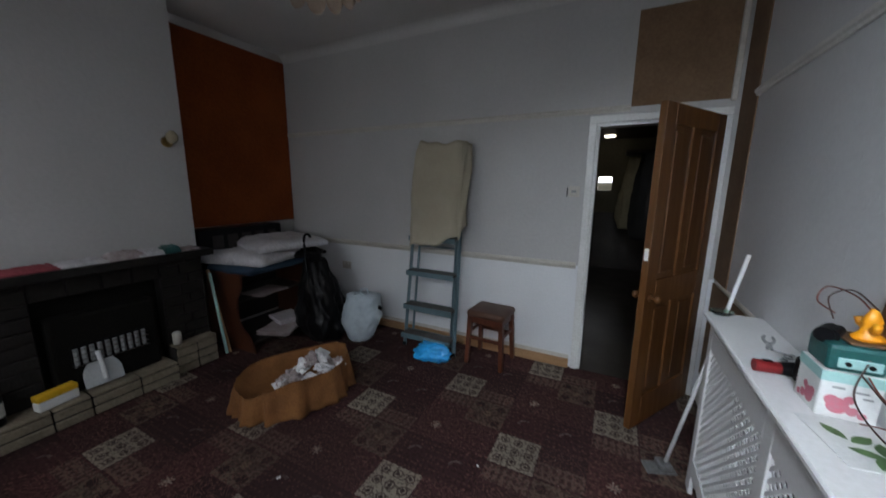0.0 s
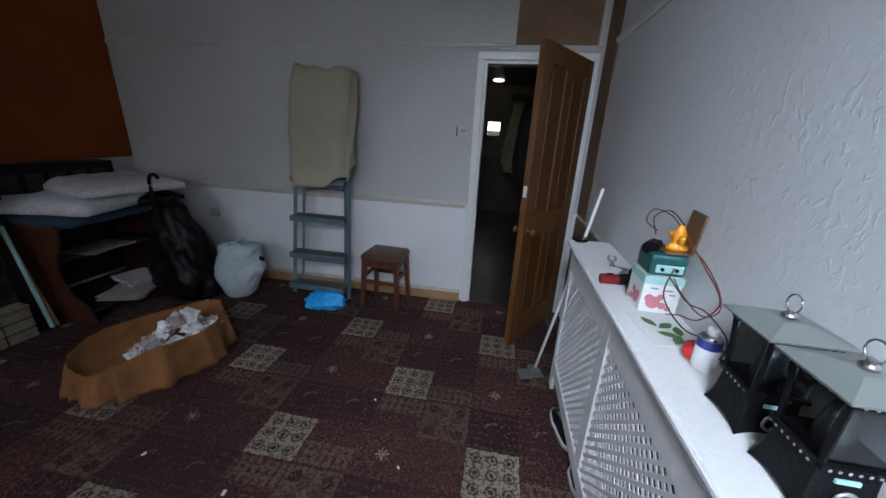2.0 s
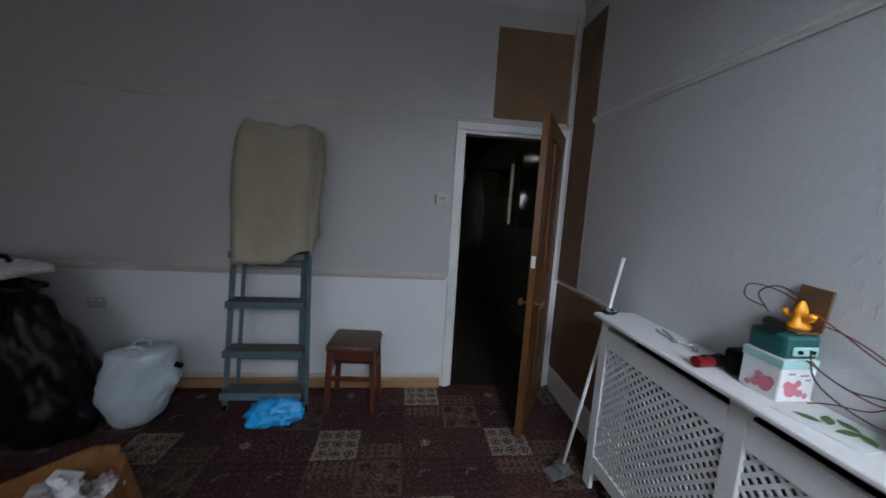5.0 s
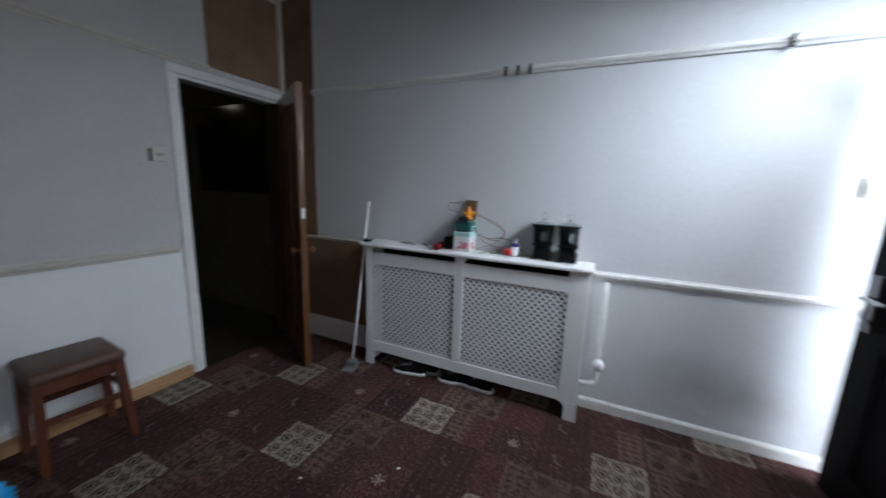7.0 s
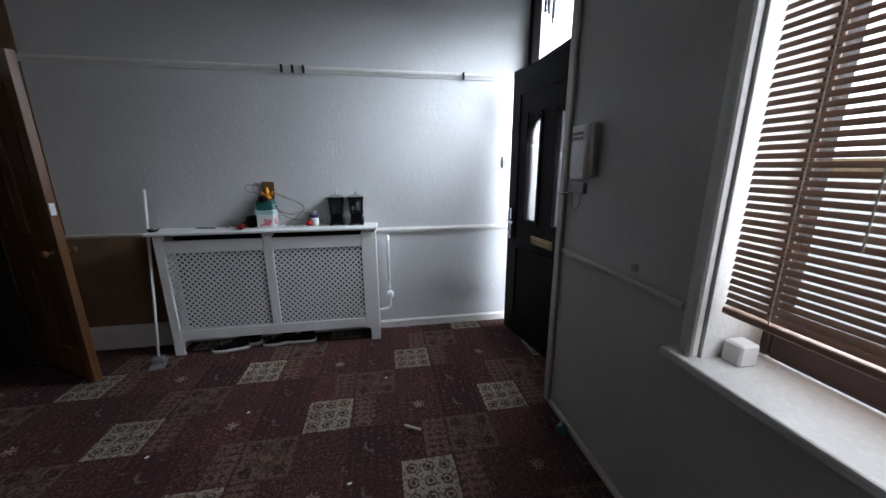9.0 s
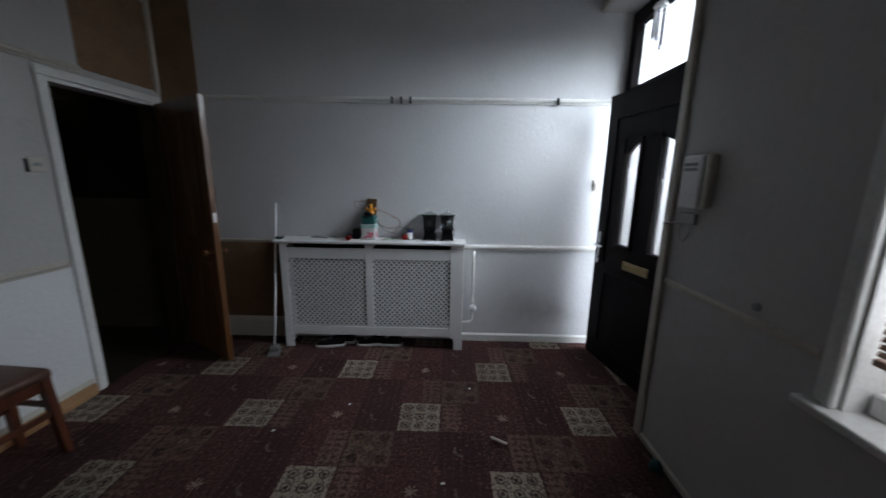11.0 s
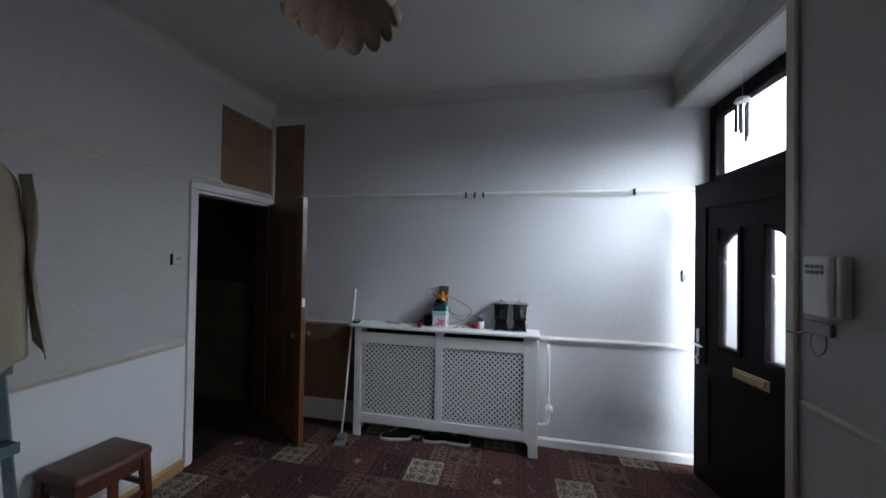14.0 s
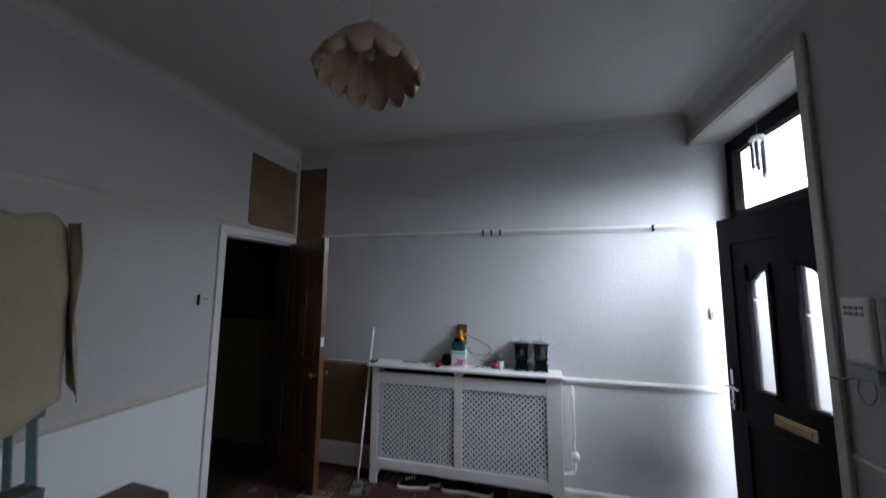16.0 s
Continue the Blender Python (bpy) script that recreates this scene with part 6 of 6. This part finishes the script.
for r in range(3):
    for k in range(2):
        stone(-3.662, -3.645, -1.60 + 0.155 * k, -1.445 + 0.155 * k, 0.072 * r, 0.072 * (r + 1))
stone(-3.84, -3.64, -1.60, -1.29, 0.216, 0.245)
gf = thing("gas_fire", "dark gas fire with pale radiant bars", "gas fire", (-3.76, -1.95, 0.15))
bm = bmesh.new()
box(bm, -0.06, 0.06, -0.28, 0.28, 0, 0.52, 0.02, 2)
fire_case = part("case", bm, M_void, gf)
bm = bmesh.new()
box(bm, 0.058, 0.064, -0.20, 0.20, 0.17, 0.32, 0.002)
part("recess", bm, M_black, fire_case)
for k in range(10):
    bm = bmesh.new()
    cyl(bm, (0.066, -0.18 + 0.04 * k, 0.19), (0.066, -0.18 + 0.04 * k, 0.30), 0.013, n=10)
    part("radiant", bm, M_grey, fire_case, "pale ceramic radiant")
for k in range(4):
    bm = bmesh.new()
    cyl(bm, (0.084, -0.2, 0.185 + 0.035 * k), (0.084, 0.2, 0.185 + 0.035 * k), 0.0025, n=6)
    part("guard_wire", bm, M_chrome, fire_case)

M_pan = mat("pale_grey_plastic", (0.46, 0.48, 0.48), (0.38, 0.4, 0.4), 0.4, bump=0.05)
du = thing("dustpan", "pale grey dustpan standing on the hearth", "dustpan", (-3.70, -2.02, 0.15), 0)
bm = bmesh.new()
pts = [(0.10 * math.sin(a), 0.11 - 0.11 * math.cos(a) + 0.01) for a in [math.radians(-100 + 20 * k) for k in range(11)]]
A = [bm.verts.new((0.03 - 0.25 * z, y, 0.02 + z * 0.95)) for y, z in [(-0.10, 0.0)] + [(q[0], 0.2 - q[1] * 0.0 - 0.2 * (1 - math.cos(math.asin(max(-1, min(1, q[0] / 0.11)))))) for q in pts] + [(0.10, 0.0)]]
bm.faces.new(A)
r_ = bmesh.ops.extrude_face_region(bm, geom=list(bm.faces))
bmesh.ops.translate(bm, vec=(0.015, 0, 0), verts=[v for v in r_["geom"] if isinstance(v, bmesh.types.BMVert)])
bmesh.ops.recalc_face_normals(bm, faces=bm.faces)
part("pan", bm, M_pan, du)
bm = bmesh.new()
tube(bm, smooth_line([(0.045, 0.0, 0.05), (0.03, 0.0, 0.13), (0.015, -0.01, 0.25)], 5), 0.014, 8)
part("handle", bm, M_card, du, "white brush handle", smooth=True)
yb_ = thing("sponge_pack", "yellow and white pack of sponges on the hearth", "pack", (-3.66, -2.25, 0.15), 10)
bm = bmesh.new()
box(bm, -0.03, 0.03, -0.10, 0.09, 0, 0.06, 0.006)
part("white_half", bm, M_card, yb_)
bm = bmesh.new()
box(bm, -0.031, 0.031, -0.101, 0.091, 0.06, 0.10, 0.006)
part("yellow_half", bm, mat("yellow_foam", (0.72, 0.42, 0.01), (0.62, 0.35, 0.01), 0.8, scale=20), yb_, "bright yellow top")
sb = thing("spray_bottle", "black bottle with a white label on the hearth", "bottle", (-3.68, -2.50, 0.15))
bm = bmesh.new()
lathe(bm, [(0, 0), (0.045, 0.0), (0.048, 0.01), (0.048, 0.17), (0.03, 0.21), (0.016, 0.23), (0.016, 0.26), (0, 0.26)], 18)
bottle_ = part("bottle", bm, M_black, sb, smooth=True)
bm = bmesh.new()
lathe(bm, [(0.0484, 0.05), (0.049, 0.052), (0.049, 0.13), (0.0484, 0.132)], 18)
part("label", bm, M_card, bottle_, "white label", smooth=True)
cn = thing("pillar_candle", "cream candle on the side stone", "candle", (-3.70, -1.56, 0.245))
bm = bmesh.new()
lathe(bm, [(0, 0), (0.03, 0), (0.03, 0.09), (0.02, 0.10), (0, 0.095)], 16)
part("wax", bm, M_rail_dull, cn, smooth=True)

# clutter along the mantel
M_dullred = mat("dull_red_cloth", (0.30, 0.06, 0.07), (0.2, 0.035, 0.045), 0.9, scale=12, fine=80)
for k, (nm, lb, y, w, h, mt) in enumerate((("red_cloth", "crumpled red cloth on the mantel", -2.25, 0.24, 0.03, M_dullred), ("paper_pile", "pile of papers on the mantel", -2.03, 0.26, 0.028, M_quilt), ("grey_rag", "grey rag on the mantel", -1.80, 0.2, 0.05, M_foil2), ("white_rag", "white rag on the mantel", -1.66, 0.16, 0.04, M_quilt), ("teal_cloth", "dark teal cloth on the mantel", -1.52, 0.1, 0.05, M_teal), ("folded_paper", "folded grey paper on the mantel", -1.40, 0.14, 0.018, M_foil2))):
    o = thing(nm, lb, "cloth" if "cloth" in nm or "rag" in nm else "paper", (-3.72, y, 0.985), 90)
    part("body", slab(w, 0.13, h, 10.0 + k), mt, o, smooth=True)

# ---- scraps on the carpet ----
pc = thing("paper_twist", "twist of cream paper dropped on the carpet", "litter", (-1.25, -2.63, 0), 60)
bm = bmesh.new()
box(bm, -0.05, 0.045, -0.014, 0.016, 0.001, 0.012, 0.004)
for v in bm.verts:
    v.co.z += 0.014 * abs(math.sin(v.co.x * 40)) + 0.006 * (v.co.y > 0)
    v.co.y *= 1 - 0.5 * abs(v.co.x / 0.05)
part("paper", bm, M_rail_dull, pc)
for x, y, w in ((-1.515, -2.33, 0.009), (-1.62, -1.98, 0.012), (-0.95, -1.72, 0.008), (-2.1, -1.9, 0.01), (-1.2, -1.35, 0.008), (-0.75, -2.5, 0.008)):
    o = thing("lint_scrap", "tiny white scrap of paper on the carpet", "litter", (x, y, 0), group="scraps on the carpet")
    bm = bmesh.new()
    box(bm, -w, w, -w * 0.5, w * 0.6, 0.0005, 0.004, 0.001, m=pose(0, 0, 0, 0, 0, 50 * x))
    part("scrap", bm, M_card, o)
tl_ = thing("teal_beaker", "small dark teal beaker by the front wall", "litter", (-1.39, -3.41, 0))
bm = bmesh.new()
lathe(bm, [(0, 0), (0.03, 0), (0.032, 0.02), (0.02, 0.045), (0, 0.05)], 14)
part("cup", bm, M_teal, tl_, smooth=True)

# ---- hall beyond the inner door ----
M_coat = mat("dark_coat_cloth", (0.03, 0.028, 0.026), (0.02, 0.019, 0.018), 0.95, bump=0.3)
M_coat2 = mat("cream_coat_cloth", (0.30, 0.25, 0.15), (0.22, 0.18, 0.11), 0.95, bump=0.3)
M_hallglass = mat("dark_glass", (0.012, 0.012, 0.012), (0.008, 0.008, 0.008), 0.12, bump=0.02)
bm = bmesh.new()
box(bm, 0.112, 0.12, 0.25, 1.45, 1.22, 2.05, 0.002)
tagged(part("hall_dark_pane", bm, M_hallglass), "dark glazed panel in the hall wall", "panel", kind="structure")
for y in (0.25, 1.50, 1.66):
    bm = bmesh.new()
    box(bm, 0.09, 0.12, y - 0.02, y + 0.02, 1.2, 2.08, 0.003)
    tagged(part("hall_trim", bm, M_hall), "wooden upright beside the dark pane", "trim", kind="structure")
bm = bmesh.new()
box(bm, 0.155, 0.165, 1.70, 1.90, 1.60, 1.62)
tagged(part("hall_window_bar", bm, M_hall_dark), "dark glazing bar", "window bar", kind="structure")
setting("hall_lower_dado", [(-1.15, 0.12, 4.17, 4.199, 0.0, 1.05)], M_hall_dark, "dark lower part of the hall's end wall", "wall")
ct = thing("hanging_coat", "cream coat hanging in the hall", "coat", (-0.50, 2.4, 0.95))
part("coat", bag_mesh(0.30, 0.16, 0.95, 21.0, 0.45, (0.02, 0), 0.06), M_coat2, ct, smooth=True)
ct2 = thing("hanging_coat", "dark coat hanging in the hall", "coat", (-0.33, 2.1, 0.85))
part("coat", bag_mesh(0.34, 0.2, 1.1, 23.0, 0.5, (0, 0), 0.06), M_coat, ct2, smooth=True)
cr = thing("coat_rail", "wooden coat rail fixed under the hall ceiling", "rail", (-0.40, 2.3, 1.93))
bm = bmesh.new()
box(bm, -0.2, 0.52, -0.3, 0.2, 0.0, 0.03, 0.004)
part("rail", bm, M_hall_dark, cr)
M_glow = bpy.data.materials.new("lit_diffuser")
M_glow.use_nodes = True
M_glow.node_tree.nodes["Principled BSDF"].inputs["Emission Color"].default_value = (1, 0.93, 0.8, 1)
M_glow.node_tree.nodes["Principled BSDF"].inputs["Emission Strength"].default_value = 2.0
for y in (2.3, 3.7):
    o = thing("hall_ceiling_light", "round flush ceiling light in the hall, dimly lit", "ceiling light", (-0.85, y, 2.36), group="hall ceiling lights")
    bm = bmesh.new()
    lathe(bm, [(0.0, -0.03), (0.07, -0.028), (0.09, -0.012), (0.09, 0.0)], 20)
    part("diffuser", bm, M_glow, o, smooth=True)
